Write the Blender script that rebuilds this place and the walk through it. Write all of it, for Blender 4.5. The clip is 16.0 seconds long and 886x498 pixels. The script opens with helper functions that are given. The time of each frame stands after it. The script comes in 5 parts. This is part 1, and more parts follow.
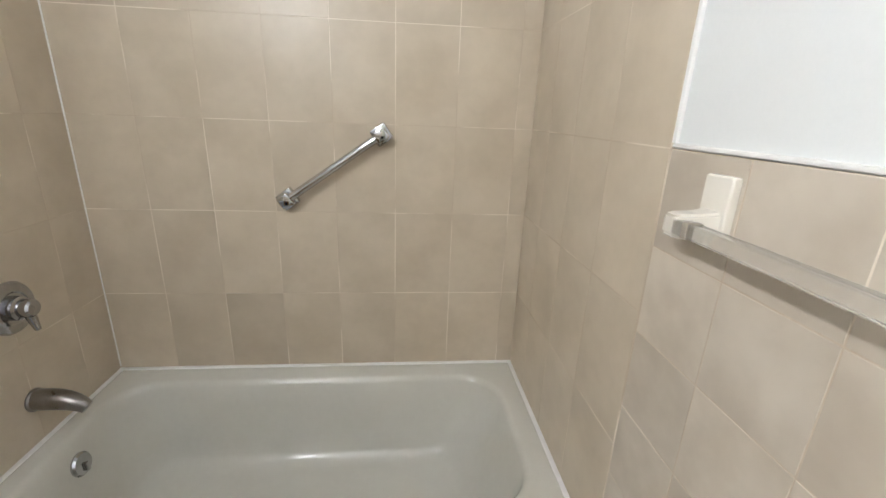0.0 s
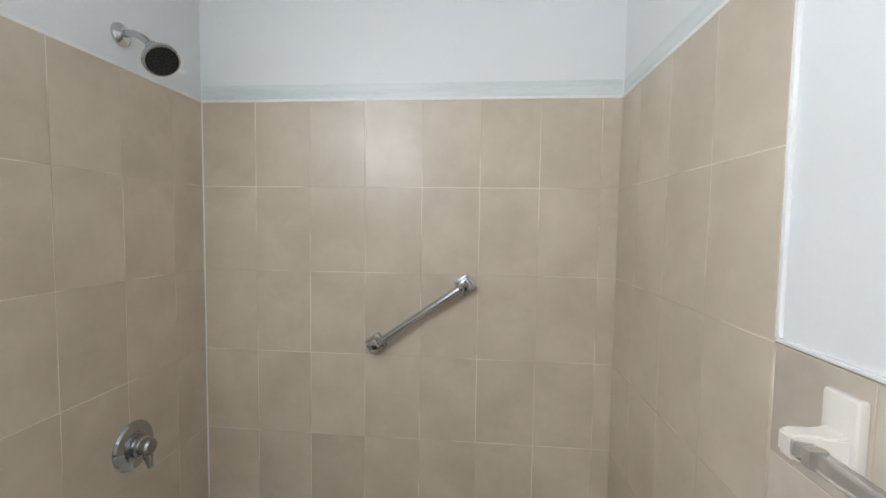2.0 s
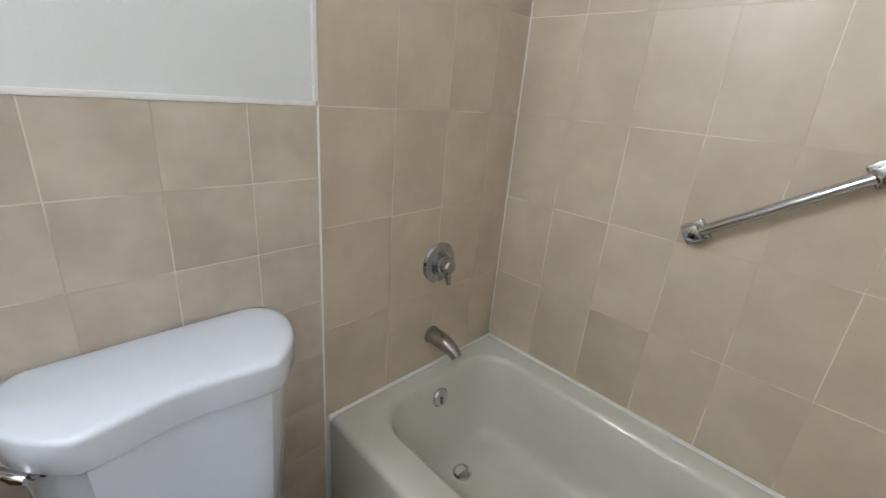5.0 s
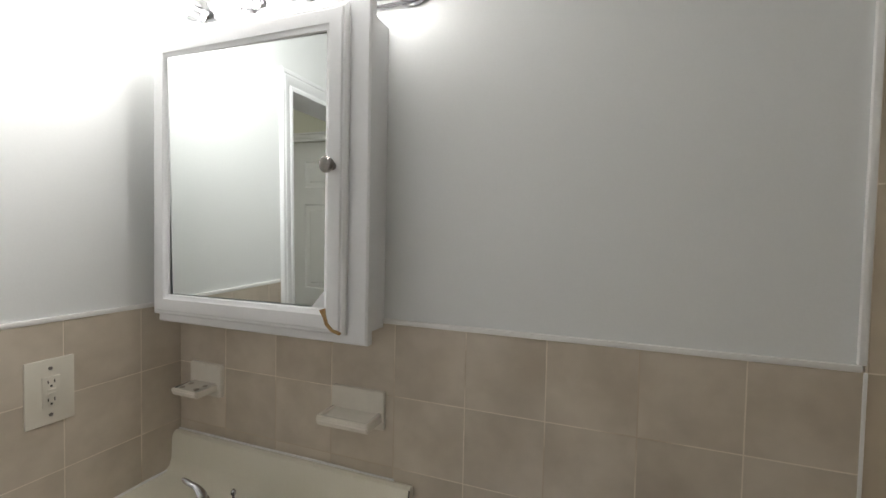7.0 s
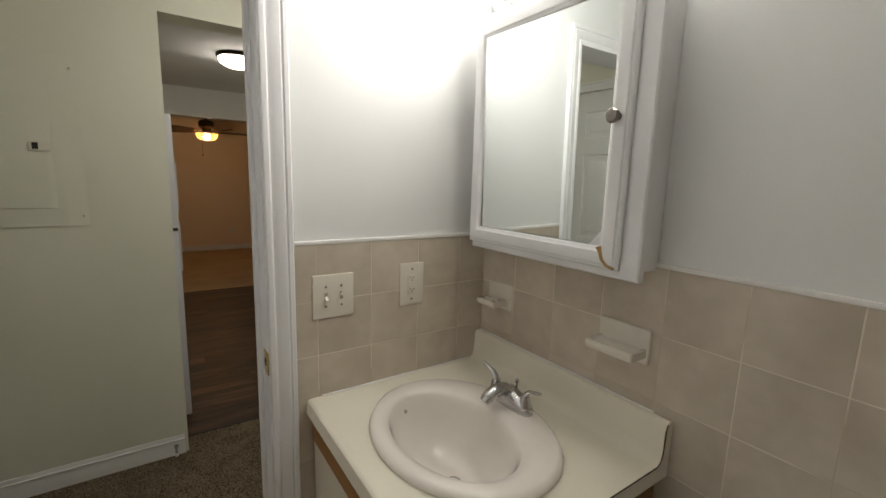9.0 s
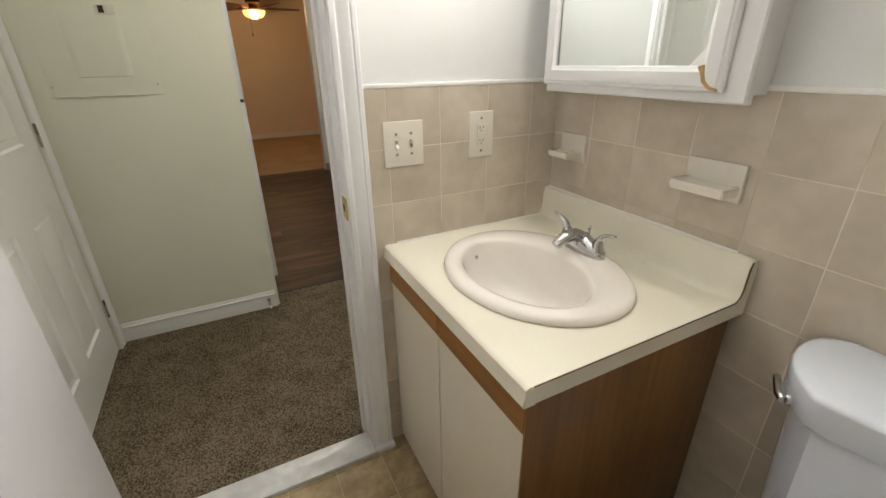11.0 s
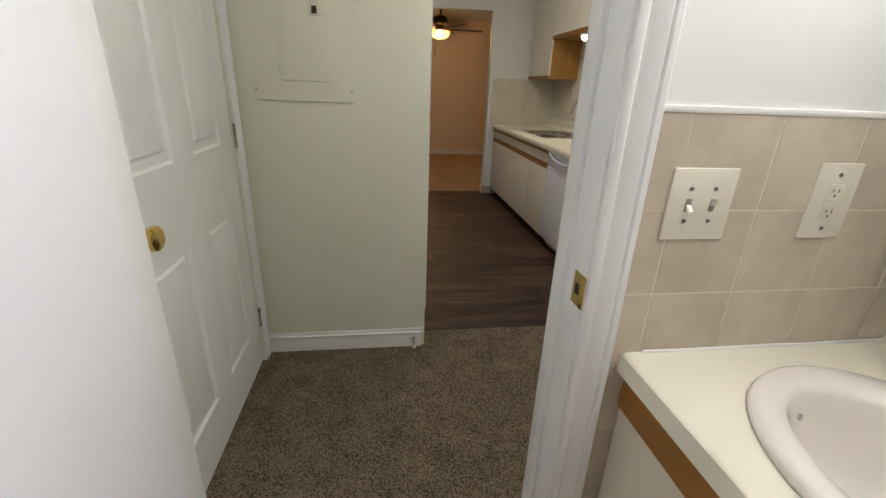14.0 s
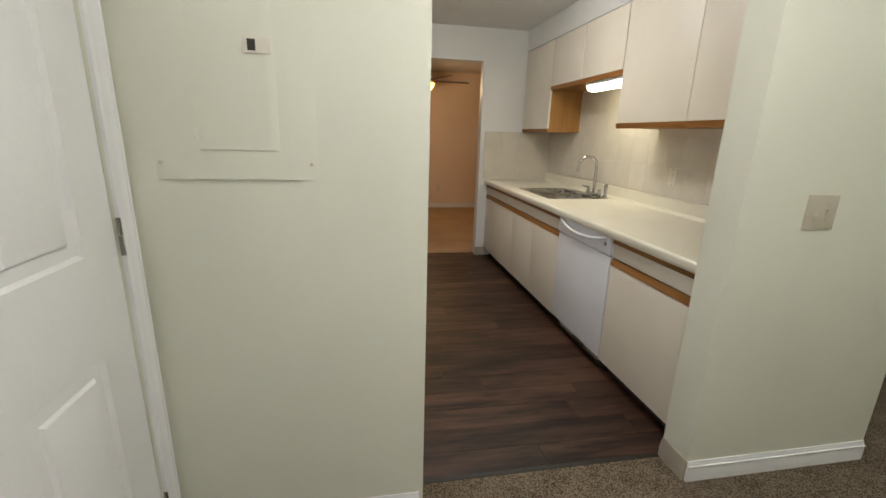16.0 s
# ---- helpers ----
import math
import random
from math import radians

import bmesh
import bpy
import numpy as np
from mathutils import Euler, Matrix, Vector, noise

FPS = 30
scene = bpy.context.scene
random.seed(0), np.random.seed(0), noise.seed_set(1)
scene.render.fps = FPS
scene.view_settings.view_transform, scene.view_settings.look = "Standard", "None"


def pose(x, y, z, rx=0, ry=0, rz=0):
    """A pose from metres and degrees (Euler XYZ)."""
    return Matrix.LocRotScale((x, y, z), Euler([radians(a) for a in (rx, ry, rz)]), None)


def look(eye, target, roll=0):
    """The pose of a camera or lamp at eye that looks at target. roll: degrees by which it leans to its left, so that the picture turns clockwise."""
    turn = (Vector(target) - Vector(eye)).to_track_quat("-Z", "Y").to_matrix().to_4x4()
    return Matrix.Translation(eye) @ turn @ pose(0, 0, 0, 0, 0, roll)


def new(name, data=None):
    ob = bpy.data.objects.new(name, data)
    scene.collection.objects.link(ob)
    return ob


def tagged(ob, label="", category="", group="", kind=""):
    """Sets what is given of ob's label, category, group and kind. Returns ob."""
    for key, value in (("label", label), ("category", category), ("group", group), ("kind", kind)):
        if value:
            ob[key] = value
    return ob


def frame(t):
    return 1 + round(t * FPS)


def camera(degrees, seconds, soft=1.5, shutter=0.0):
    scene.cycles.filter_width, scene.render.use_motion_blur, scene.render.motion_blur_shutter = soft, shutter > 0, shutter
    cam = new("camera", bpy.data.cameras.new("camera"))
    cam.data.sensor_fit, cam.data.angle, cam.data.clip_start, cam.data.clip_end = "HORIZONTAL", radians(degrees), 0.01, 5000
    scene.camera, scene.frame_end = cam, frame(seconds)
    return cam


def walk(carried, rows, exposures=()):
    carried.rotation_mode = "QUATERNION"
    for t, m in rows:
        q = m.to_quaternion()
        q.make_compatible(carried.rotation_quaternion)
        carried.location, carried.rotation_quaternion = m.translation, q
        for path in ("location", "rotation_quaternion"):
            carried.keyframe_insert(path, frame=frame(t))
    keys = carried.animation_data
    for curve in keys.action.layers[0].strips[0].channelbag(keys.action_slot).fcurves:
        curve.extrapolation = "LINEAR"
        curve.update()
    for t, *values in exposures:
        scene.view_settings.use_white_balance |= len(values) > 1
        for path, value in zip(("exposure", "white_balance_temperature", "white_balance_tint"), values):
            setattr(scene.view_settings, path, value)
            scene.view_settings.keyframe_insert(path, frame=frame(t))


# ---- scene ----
cam = camera(92.7, 16.0)
EXPOSURES = [(0, 0.18, 6150, 10), (1.0, 0.08, 5950, 10), (2.0, 0.0, 5850, 10), (3.0, -0.02, 5950, 9), (5.5, 0.1, 6000, 9), (6.2, 0.08, 6100, 9), (6.8, -0.62, 6450, 10), (7.5, -1.6, 6750, 10), (8.2, -1.6, 6880, 10), (9.0, -1.08, 6950, 10), (9.5, -0.88, 6980, 10),
             (10.2, -0.5, 6980, 10), (12.3, -0.08, 6800, 9), (13.0, -0.17, 6700, 9), (14.5, -0.3, 6600, 11), (15.2, -0.15, 6550, 11), (16, 0.3, 6350, 11)]
PATH = [
    (0, (1.056, -1.495, 1.365), (1.253, 0.4, 0.755), 2.2),
    (0.5, (1.057, -1.479, 1.417), (1.176, 0.474, 1.004), 1.0),
    (1, (1.046, -1.491, 1.46), (1.072, 0.492, 1.198), 0.3),
    (1.5, (1.042, -1.502, 1.491), (0.977, 0.491, 1.338), 0.3),
    (2, (1.041, -1.508, 1.503), (0.863, 0.48, 1.386), 0.8),
    (2.5, (1.012, -1.502, 1.475), (0.706, 0.467, 1.3), 2.3),
    (3, (0.994, -1.523, 1.463), (0.489, 0.4, 1.249), 3.1),
    (3.2, (0.999, -1.532, 1.455), (0.403, 0.363, 1.221), 3.3),
    (5.3, (0.946, -1.255, 1.376), (-0.529, -0.118, 0.645), 3.5),
    (5.5, (0.943, -1.199, 1.4), (-0.692, -0.263, 0.727), 3.6),
    (6, (0.959, -1.117, 1.48), (-0.939, -0.809, 0.929), 3.8),
    (6.5, (0.94, -1.173, 1.53), (-1.023, -1.36, 1.196), 1.6),
    (7, (0.889, -1.22, 1.536), (-0.986, -1.911, 1.468), 1.2),
    (7.5, (0.919, -1.177, 1.588), (-0.747, -2.283, 1.592), 1.5),
    (8, (0.951, -1.13, 1.598), (-0.484, -2.521, 1.529), 1.9),
    (8.5, (0.991, -1.138, 1.558), (-0.252, -2.691, 1.358), 1.6),
    (9, (1.02, -1.142, 1.52), (-0.092, -2.773, 1.198), 1.7),
    (9.5, (1.039, -1.136, 1.486), (0.013, -2.793, 1.035), 1.7),
    (10, (1.053, -1.139, 1.444), (0.095, -2.79, 0.847), 1.1),
    (10.2, (1.061, -1.141, 1.432), (0.128, -2.787, 0.782), 0.7),
    (12.3, (1.094, -1.172, 1.338), (0.446, -2.833, 0.433), -1.0),
    (12.5, (1.104, -1.205, 1.333), (0.488, -2.887, 0.443), -0.5),
    (13, (1.13, -1.355, 1.327), (0.623, -3.096, 0.483), 0.6),
    (13.5, (1.172, -1.535, 1.337), (0.782, -3.332, 0.551), 1.8),
    (14, (1.159, -1.674, 1.35), (0.891, -3.52, 0.628), 2.2),
    (14.5, (1.11, -1.847, 1.4), (0.916, -3.727, 0.748), 2.6),
    (15, (1.089, -1.986, 1.438), (0.935, -3.892, 0.851), 2.5),
    (15.5, (1.138, -2.193, 1.407), (0.939, -4.113, 0.887), 2.2),
    (16, (1.145, -2.385, 1.403), (0.792, -4.284, 0.881), 1.7),
]
walk(cam, [(t, look(eye, goal, lean)) for t, eye, goal, lean in PATH], EXPOSURES)

# ---- world and light ----
world = bpy.data.worlds.new("world")
scene.world = world
world.use_nodes = True
_sky = world.node_tree.nodes.new("ShaderNodeTexSky")
_sky.sky_type, _sky.sun_disc = "NISHITA", False
_sky.sun_elevation, _sky.sun_rotation = radians(35), radians(200)
_bg = world.node_tree.nodes["Background"]
_bg.inputs[1].default_value = 0.1
world.node_tree.links.new(_sky.outputs[0], _bg.inputs[0])

BULB, DOME, TUBE, FAN, HALL = 560.0, 62.0, 13.0, 40.0, 56.0


# ---- materials ----
def nodes_of(name):
    m = bpy.data.materials.new(name)
    m.use_nodes = True
    nt = m.node_tree
    return m, nt, nt.nodes["Principled BSDF"]


def surface(name, a, b, scale=6.0, fine=60.0, rough=0.5, rough_var=0.1, bump=0.1, metal=0.0, mix=0.5, coat=0.0, jitter=0.0, stretch=(1, 1, 1), spec=0.5, bump_scale=None, span=0.3):
    """Two-tone surface: a broad stain and a fine grain, both in colour, gloss and relief."""
    m, nt, p = nodes_of(name)
    n, l = nt.nodes, nt.links
    tc = n.new("ShaderNodeTexCoord")
    info = n.new("ShaderNodeObjectInfo")
    shift = n.new("ShaderNodeVectorMath")
    shift.operation = "SCALE"
    comb = n.new("ShaderNodeCombineXYZ")
    for k in range(3):
        l.new(info.outputs["Random"], comb.inputs[k])
    l.new(comb.outputs[0], shift.inputs[0])
    shift.inputs["Scale"].default_value = 37.0
    add = n.new("ShaderNodeVectorMath")
    l.new(tc.outputs["Object"], add.inputs[0])
    l.new(shift.outputs[0], add.inputs[1])
    mp = n.new("ShaderNodeMapping")
    mp.inputs["Scale"].default_value = stretch
    l.new(add.outputs[0], mp.inputs[0])
    big = n.new("ShaderNodeTexNoise")
    big.inputs["Scale"].default_value, big.inputs["Detail"].default_value = scale, 2
    small = n.new("ShaderNodeTexNoise")
    small.inputs["Scale"].default_value, small.inputs["Detail"].default_value = fine, 2
    l.new(mp.outputs[0], big.inputs["Vector"])
    l.new(mp.outputs[0], small.inputs["Vector"])
    blend = n.new("ShaderNodeMix")
    blend.inputs[0].default_value = mix * 0.6
    l.new(big.outputs[0], blend.inputs[2])
    l.new(small.outputs[0], blend.inputs[3])
    fac = n.new("ShaderNodeMapRange")
    fac.interpolation_type = "SMOOTHSTEP"
    fac.inputs[1].default_value, fac.inputs[2].default_value = 0.5 - span, 0.5 + span
    l.new(blend.outputs[0], fac.inputs[0])
    tone = n.new("ShaderNodeMix")
    tone.data_type = "RGBA"
    tone.inputs[6].default_value, tone.inputs[7].default_value = (*a, 1), (*b, 1)
    l.new(fac.outputs[0], tone.inputs[0])
    out = tone.outputs[2]
    if jitter:
        hsv = n.new("ShaderNodeHueSaturation")
        rng = n.new("ShaderNodeMapRange")
        rng.inputs[3].default_value, rng.inputs[4].default_value = 1 - jitter, 1 + jitter
        l.new(info.outputs["Random"], rng.inputs[0])
        l.new(rng.outputs[0], hsv.inputs["Value"])
        l.new(out, hsv.inputs["Color"])
        out = hsv.outputs[0]
    l.new(out, p.inputs["Base Color"])
    p.inputs["Roughness"].default_value = rough
    if metal or rough_var >= 0.1:
        rr_ = n.new("ShaderNodeMapRange")
        rr_.inputs[3].default_value, rr_.inputs[4].default_value = max(0.02, rough - rough_var), rough + rough_var
        l.new(big.outputs[0], rr_.inputs[0])
        l.new(rr_.outputs[0], p.inputs["Roughness"])
    p.inputs["Metallic"].default_value = metal
    p.inputs["Coat Weight"].default_value = coat
    p.inputs["Specular IOR Level"].default_value = spec
    if bump:
        bp = n.new("ShaderNodeBump")
        bp.inputs["Strength"].default_value, bp.inputs["Distance"].default_value = bump, 0.004
        src = small
        if bump_scale:
            src = n.new("ShaderNodeTexNoise")
            src.inputs["Scale"].default_value, src.inputs["Detail"].default_value = bump_scale, 2
            l.new(mp.outputs[0], src.inputs["Vector"])
        l.new(src.outputs[0], bp.inputs["Height"])
        l.new(bp.outputs[0], p.inputs["Normal"])
    return m


def lamp_material(name, colour, strength):
    m, nt, p = nodes_of(name)
    p.inputs["Base Color"].default_value = (*colour, 1)
    p.inputs["Emission Color"].default_value = (*colour, 1)
    p.inputs["Emission Strength"].default_value = strength
    p.inputs["Roughness"].default_value = 0.3
    return m


M_TUBTILE = surface("beige_shower_tile", (0.505, 0.426, 0.32), (0.635, 0.547, 0.427), 5, 34, 0.32, 0.05, 0.015, jitter=0.03, mix=0.3)
M_TUBTILE_MID = surface("beige_shower_tile_mid", (0.465, 0.391, 0.294), (0.59, 0.505, 0.391), 5, 30, 0.32, 0.05, 0.015, mix=0.3)
M_TUBTILE_DARK = surface("beige_shower_tile_dark", (0.445, 0.373, 0.28), (0.56, 0.479, 0.371), 6, 30, 0.32, 0.05, 0.015, mix=0.3)
M_TILE = surface("taupe_wall_tile", (0.465, 0.4, 0.318), (0.655, 0.582, 0.484), 6, 30, 0.3, 0.08, 0.03, jitter=0.04, mix=0.35)
M_GROUT = surface("cream_grout", (0.55, 0.46, 0.352), (0.78, 0.7, 0.59), 3.4, 90, 0.8, 0.1, 0.15, mix=0.15, span=0.07)
M_PAINT = surface("cool_white_paint", (0.76, 0.775, 0.765), (0.8, 0.81, 0.8), 2, 160, 0.42, 0.06, 0.05)
# greyer wall tone that colours in soft shade above the shower tile
M_BAND = surface("grey_shade_band", (0.6, 0.645, 0.62), (0.74, 0.765, 0.75), 9, 120, 0.42, 0.06, 0.04, stretch=(0.25, 0.25, 3), span=0.16)
M_CREAM = surface("pale_cream_paint", (0.712, 0.718, 0.612), (0.757, 0.762, 0.656), 2, 160, 0.5, 0.06, 0.06)
M_KWALL = surface("white_kitchen_paint", (0.72, 0.72, 0.7), (0.77, 0.77, 0.75), 2, 160, 0.5, 0.06, 0.06)
M_CEIL = surface("flat_white_ceiling_paint", (0.7, 0.7, 0.69), (0.76, 0.76, 0.75), 3, 90, 0.85, 0.05, 0.25)
M_PEACH = surface("peach_dining_paint", (0.8, 0.64, 0.5), (0.84, 0.68, 0.54), 2, 120, 0.6, 0.06, 0.06)
M_TRIM = surface("white_gloss_trim_paint", (0.78, 0.785, 0.79), (0.83, 0.835, 0.84), 5, 120, 0.3, 0.07, 0.06)
M_CAULK = surface("white_caulk", (0.82, 0.81, 0.78), (0.88, 0.87, 0.85), 20, 150, 0.45, 0.1, 0.1)
M_DOOR = surface("white_painted_door", (0.74, 0.745, 0.74), (0.8, 0.805, 0.8), 3, 90, 0.36, 0.06, 0.06)
M_LEAF = surface("cool_white_door_paint", (0.77, 0.775, 0.83), (0.815, 0.82, 0.875), 3, 90, 0.33, 0.06, 0.04)
M_TUB = surface("white_enamel_tub", (0.61, 0.595, 0.535), (0.66, 0.645, 0.585), 3, 40, 0.13, 0.05, 0.0, coat=0.4)
M_CHINA = surface("white_vitreous_china", (0.71, 0.755, 0.84), (0.75, 0.795, 0.88), 3, 40, 0.1, 0.04, 0.0, coat=0.5)
M_BISQUE = surface("bisque_china", (0.78, 0.73, 0.67), (0.82, 0.775, 0.715), 3, 40, 0.1, 0.04, 0.0, coat=0.5)
M_CERAMIC = surface("cream_glazed_ceramic", (0.73, 0.685, 0.6), (0.8, 0.755, 0.67), 8, 60, 0.15, 0.05, 0.0, coat=0.4)
M_LAMINATE = surface("cream_laminate", (0.74, 0.7, 0.58), (0.79, 0.755, 0.635), 4, 180, 0.32, 0.06, 0.03)
M_CABDOOR = surface("almond_cabinet_laminate", (0.66, 0.6, 0.49), (0.7, 0.645, 0.53), 4, 140, 0.4, 0.06, 0.04)
M_KCAB = surface("pale_cabinet_laminate", (0.75, 0.69, 0.585), (0.79, 0.735, 0.63), 4, 140, 0.4, 0.06, 0.04)
M_WOOD = surface("honey_oak", (0.22, 0.1, 0.022), (0.4, 0.2, 0.05), 4, 28, 0.42, 0.08, 0.08, stretch=(1, 1, 0.08), mix=0.8)
M_WOODH = surface("honey_oak_rail", (0.2, 0.078, 0.012), (0.36, 0.155, 0.03), 4, 28, 0.42, 0.08, 0.08, stretch=(1, 0.08, 1), mix=0.8)
M_SIDE = surface("brown_wood_side", (0.13, 0.057, 0.0125), (0.27, 0.126, 0.032), 9, 60, 0.4, 0.08, 0.08, stretch=(1, 1, 0.05), mix=0.9, span=0.3)
M_CHROME = surface("polished_chrome", (0.5, 0.5, 0.51), (0.6, 0.6, 0.61), 10, 80, 0.08, 0.04, 0.0, metal=1.0)
M_DARKCHROME = surface("dark_chrome", (0.38, 0.38, 0.39), (0.48, 0.48, 0.49), 10, 80, 0.07, 0.04, 0.0, metal=1.0)
M_NICKEL = surface("brushed_nickel", (0.23, 0.212, 0.2), (0.33, 0.308, 0.288), 20, 200, 0.3, 0.08, 0.02, metal=1.0)
M_STEEL = surface("stainless_steel", (0.3, 0.29, 0.27), (0.42, 0.405, 0.38), 8, 200, 0.28, 0.08, 0.02, metal=1.0)
M_BRASS = surface("polished_brass", (0.62, 0.44, 0.13), (0.75, 0.55, 0.19), 15, 100, 0.16, 0.08, 0.0, metal=1.0)
M_BLACK = surface("black_rubber", (0.012, 0.012, 0.012), (0.03, 0.03, 0.03), 20, 100, 0.6, 0.1, 0.05, spec=0.15)
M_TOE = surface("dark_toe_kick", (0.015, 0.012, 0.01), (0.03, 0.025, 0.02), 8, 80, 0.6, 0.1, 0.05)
M_PLATE = surface("ivory_plastic", (0.72, 0.68, 0.58), (0.76, 0.72, 0.63), 10, 100, 0.35, 0.05, 0.0)
M_WHITEAPP = surface("white_appliance_enamel", (0.8, 0.81, 0.86), (0.84, 0.85, 0.9), 3, 120, 0.25, 0.05, 0.02)
M_FANWOOD = surface("dark_walnut_blade", (0.05, 0.02, 0.01), (0.11, 0.045, 0.02), 6, 40, 0.35, 0.08, 0.04)
M_BRONZE = surface("dark_bronze", (0.03, 0.022, 0.016), (0.06, 0.045, 0.035), 10, 80, 0.35, 0.08, 0.02, metal=0.8)
M_MARBLE = surface("grey_white_marble", (0.5, 0.51, 0.52), (0.72, 0.73, 0.73), 9, 30, 0.2, 0.05, 0.02, mix=0.4, span=0.2)
M_VINYL = surface("tan_mottled_vinyl", (0.24, 0.17, 0.085), (0.42, 0.325, 0.19), 14, 60, 0.4, 0.08, 0.04, jitter=0.07, mix=0.4, span=0.2)
M_VGROUT = surface("pale_vinyl_joint", (0.42, 0.35, 0.24), (0.52, 0.45, 0.33), 12, 90, 0.6, 0.1, 0.1)
M_PLANK = surface("dark_brown_vinyl_plank", (0.011, 0.0048, 0.0028), (0.088, 0.044, 0.026), 2.2, 11, 0.45, 0.08, 0.08, stretch=(0.75, 5, 1), jitter=0.38, mix=0.45, span=0.17, spec=0.35)
M_CARPET = surface("brown_cut_pile_carpet", (0.046, 0.0345, 0.0225), (0.262, 0.208, 0.148), 10, 165, 0.95, 0.03, 0.9, mix=1.38, spec=0.05, bump_scale=225, span=0.17)
M_TANCARPET = surface("tan_carpet", (0.4, 0.26, 0.15), (0.5, 0.34, 0.2), 3, 120, 0.95, 0.03, 0.8, spec=0.1)
M_KTILE = surface("grey_beige_backsplash_tile", (0.58, 0.535, 0.455), (0.66, 0.615, 0.53), 6, 40, 0.3, 0.06, 0.03, jitter=0.012)
M_BASEVINYL = surface("taupe_vinyl_base", (0.3, 0.26, 0.21), (0.36, 0.32, 0.26), 8, 80, 0.5, 0.06, 0.03)
M_CHIP = surface("bare_particle_board", (0.3, 0.17, 0.06), (0.5, 0.33, 0.15), 60, 200, 0.8, 0.1, 0.4)
M_ROD = surface("clear_acrylic_rod", (0.86, 0.84, 0.8), (0.9, 0.88, 0.84), 12, 90, 0.14, 0.05, 0.0)
M_BULB = lamp_material("lit_globe", (1.0, 0.985, 0.97), BULB)
M_ROD.node_tree.nodes["Principled BSDF"].inputs["Transmission Weight"].default_value = 0.85
M_FANBULB = lamp_material("warm_bulb", (1.0, 0.68, 0.36), FAN * 14)
M_BULBSIDE = lamp_material("lit_globe_side", (1.0, 0.985, 0.97), BULB * 0.065)
M_BULBREAR = lamp_material("shaded_globe_rear", (1.0, 0.985, 0.97), BULB * 0.05)
M_KGROUT = surface("pale_backsplash_grout", (0.58, 0.535, 0.455), (0.655, 0.61, 0.525), 3, 60, 0.7, 0.1, 0.1)
M_SWITCH = surface("taupe_plastic", (0.5, 0.46, 0.36), (0.55, 0.51, 0.41), 10, 100, 0.35, 0.05, 0.0)
M_DOME = lamp_material("lit_dome_glass", (1.0, 0.95, 0.87), DOME)
M_HALL = lamp_material("lit_hall_glass", (1.0, 0.96, 0.88), HALL)
M_TUBE = lamp_material("lit_tube_diffuser", (1.0, 0.93, 0.62), TUBE)
M_FANGLASS = lamp_material("lit_amber_glass", (1.0, 0.5, 0.17), 1.5)
M_FANGLASS.node_tree.nodes["Principled BSDF"].inputs["Alpha"].default_value = 0.45
M_MIRROR, _nt, _p = nodes_of("mirror_glass")
_p.inputs["Base Color"].default_value = (0.86, 0.9, 0.89, 1)
_p.inputs["Metallic"].default_value, _p.inputs["Roughness"].default_value = 1.0, 0.01


# ---- mesh helpers ----
def link(name, bm, mat, smooth=35):
    me = bpy.data.meshes.new(name)
    bmesh.ops.recalc_face_normals(bm, faces=bm.faces[:])
    bm.to_mesh(me)
    bm.free()
    if smooth:
        me.polygons.foreach_set("use_smooth", [True] * len(me.polygons))
        me.set_sharp_from_angle(angle=radians(smooth))
    me.materials.append(mat)
    return new(name, me)


def part(name, bm, mat, parent, label="", smooth=35):
    ob = link(name, bm, mat, smooth)
    ob.parent = parent
    ob.matrix_parent_inverse = world_of(parent).inverted()
    return tagged(ob, label)


def world_of(ob):
    m = ob.matrix_basis.copy()
    while ob.parent is not None:
        m = ob.parent.matrix_basis @ ob.matrix_parent_inverse @ m
        ob = ob.parent
    return m


def thing(name, at, label, category, group=""):
    ob = new(name)
    ob.empty_display_size = 0.05
    ob.matrix_basis = pose(*at)
    return tagged(ob, label, category, group)


def structure(name, bm, mat, label, smooth=35):
    return tagged(link(name, bm, mat, smooth), label, name.split("_")[0], "", "structure")


def box(bm, x0, x1, y0, y1, z0, z1, bevel=0.0, seg=2):
    r = bmesh.ops.create_cube(bm, size=1)
    vs = r["verts"]
    for v in vs:
        v.co = Vector((x0 + (v.co.x + 0.5) * (x1 - x0), y0 + (v.co.y + 0.5) * (y1 - y0), z0 + (v.co.z + 0.5) * (z1 - z0)))
    if bevel:
        es = list({e for v in vs for e in v.link_edges})
        bmesh.ops.bevel(bm, geom=es, offset=bevel, segments=seg, profile=0.6, affect="EDGES")
    return bm


def boxes(*rows, bevel=0.0):
    bm = bmesh.new()
    for r in rows:
        box(bm, *r, bevel=bevel)
    return bm


def rings(bm, loops, close=True, cap0=False, cap1=False):
    """Skin a list of closed loops that have the same number of points."""
    rows = [[bm.verts.new(p) for p in lp] for lp in loops]
    n = len(rows[0])
    for a, b in zip(rows, rows[1:]):
        for i in range(n if close else n - 1):
            j = (i + 1) % n
            bm.faces.new((a[i], a[j], b[j], b[i]))
    if cap0:
        bm.faces.new(rows[0])
    if cap1:
        bm.faces.new(rows[-1])
    return rows


def lathe(bm, profile, m=None, n=24):
    """Turn (radius, height) pairs about z, then lay by m."""
    m = m or Matrix()
    loops = []
    for r, z in profile:
        r = max(r, 1e-4)
        loops.append([m @ Vector((r * math.cos(2 * math.pi * i / n), r * math.sin(2 * math.pi * i / n), z)) for i in range(n)])
    rings(bm, loops, cap0=True, cap1=True)
    return bm


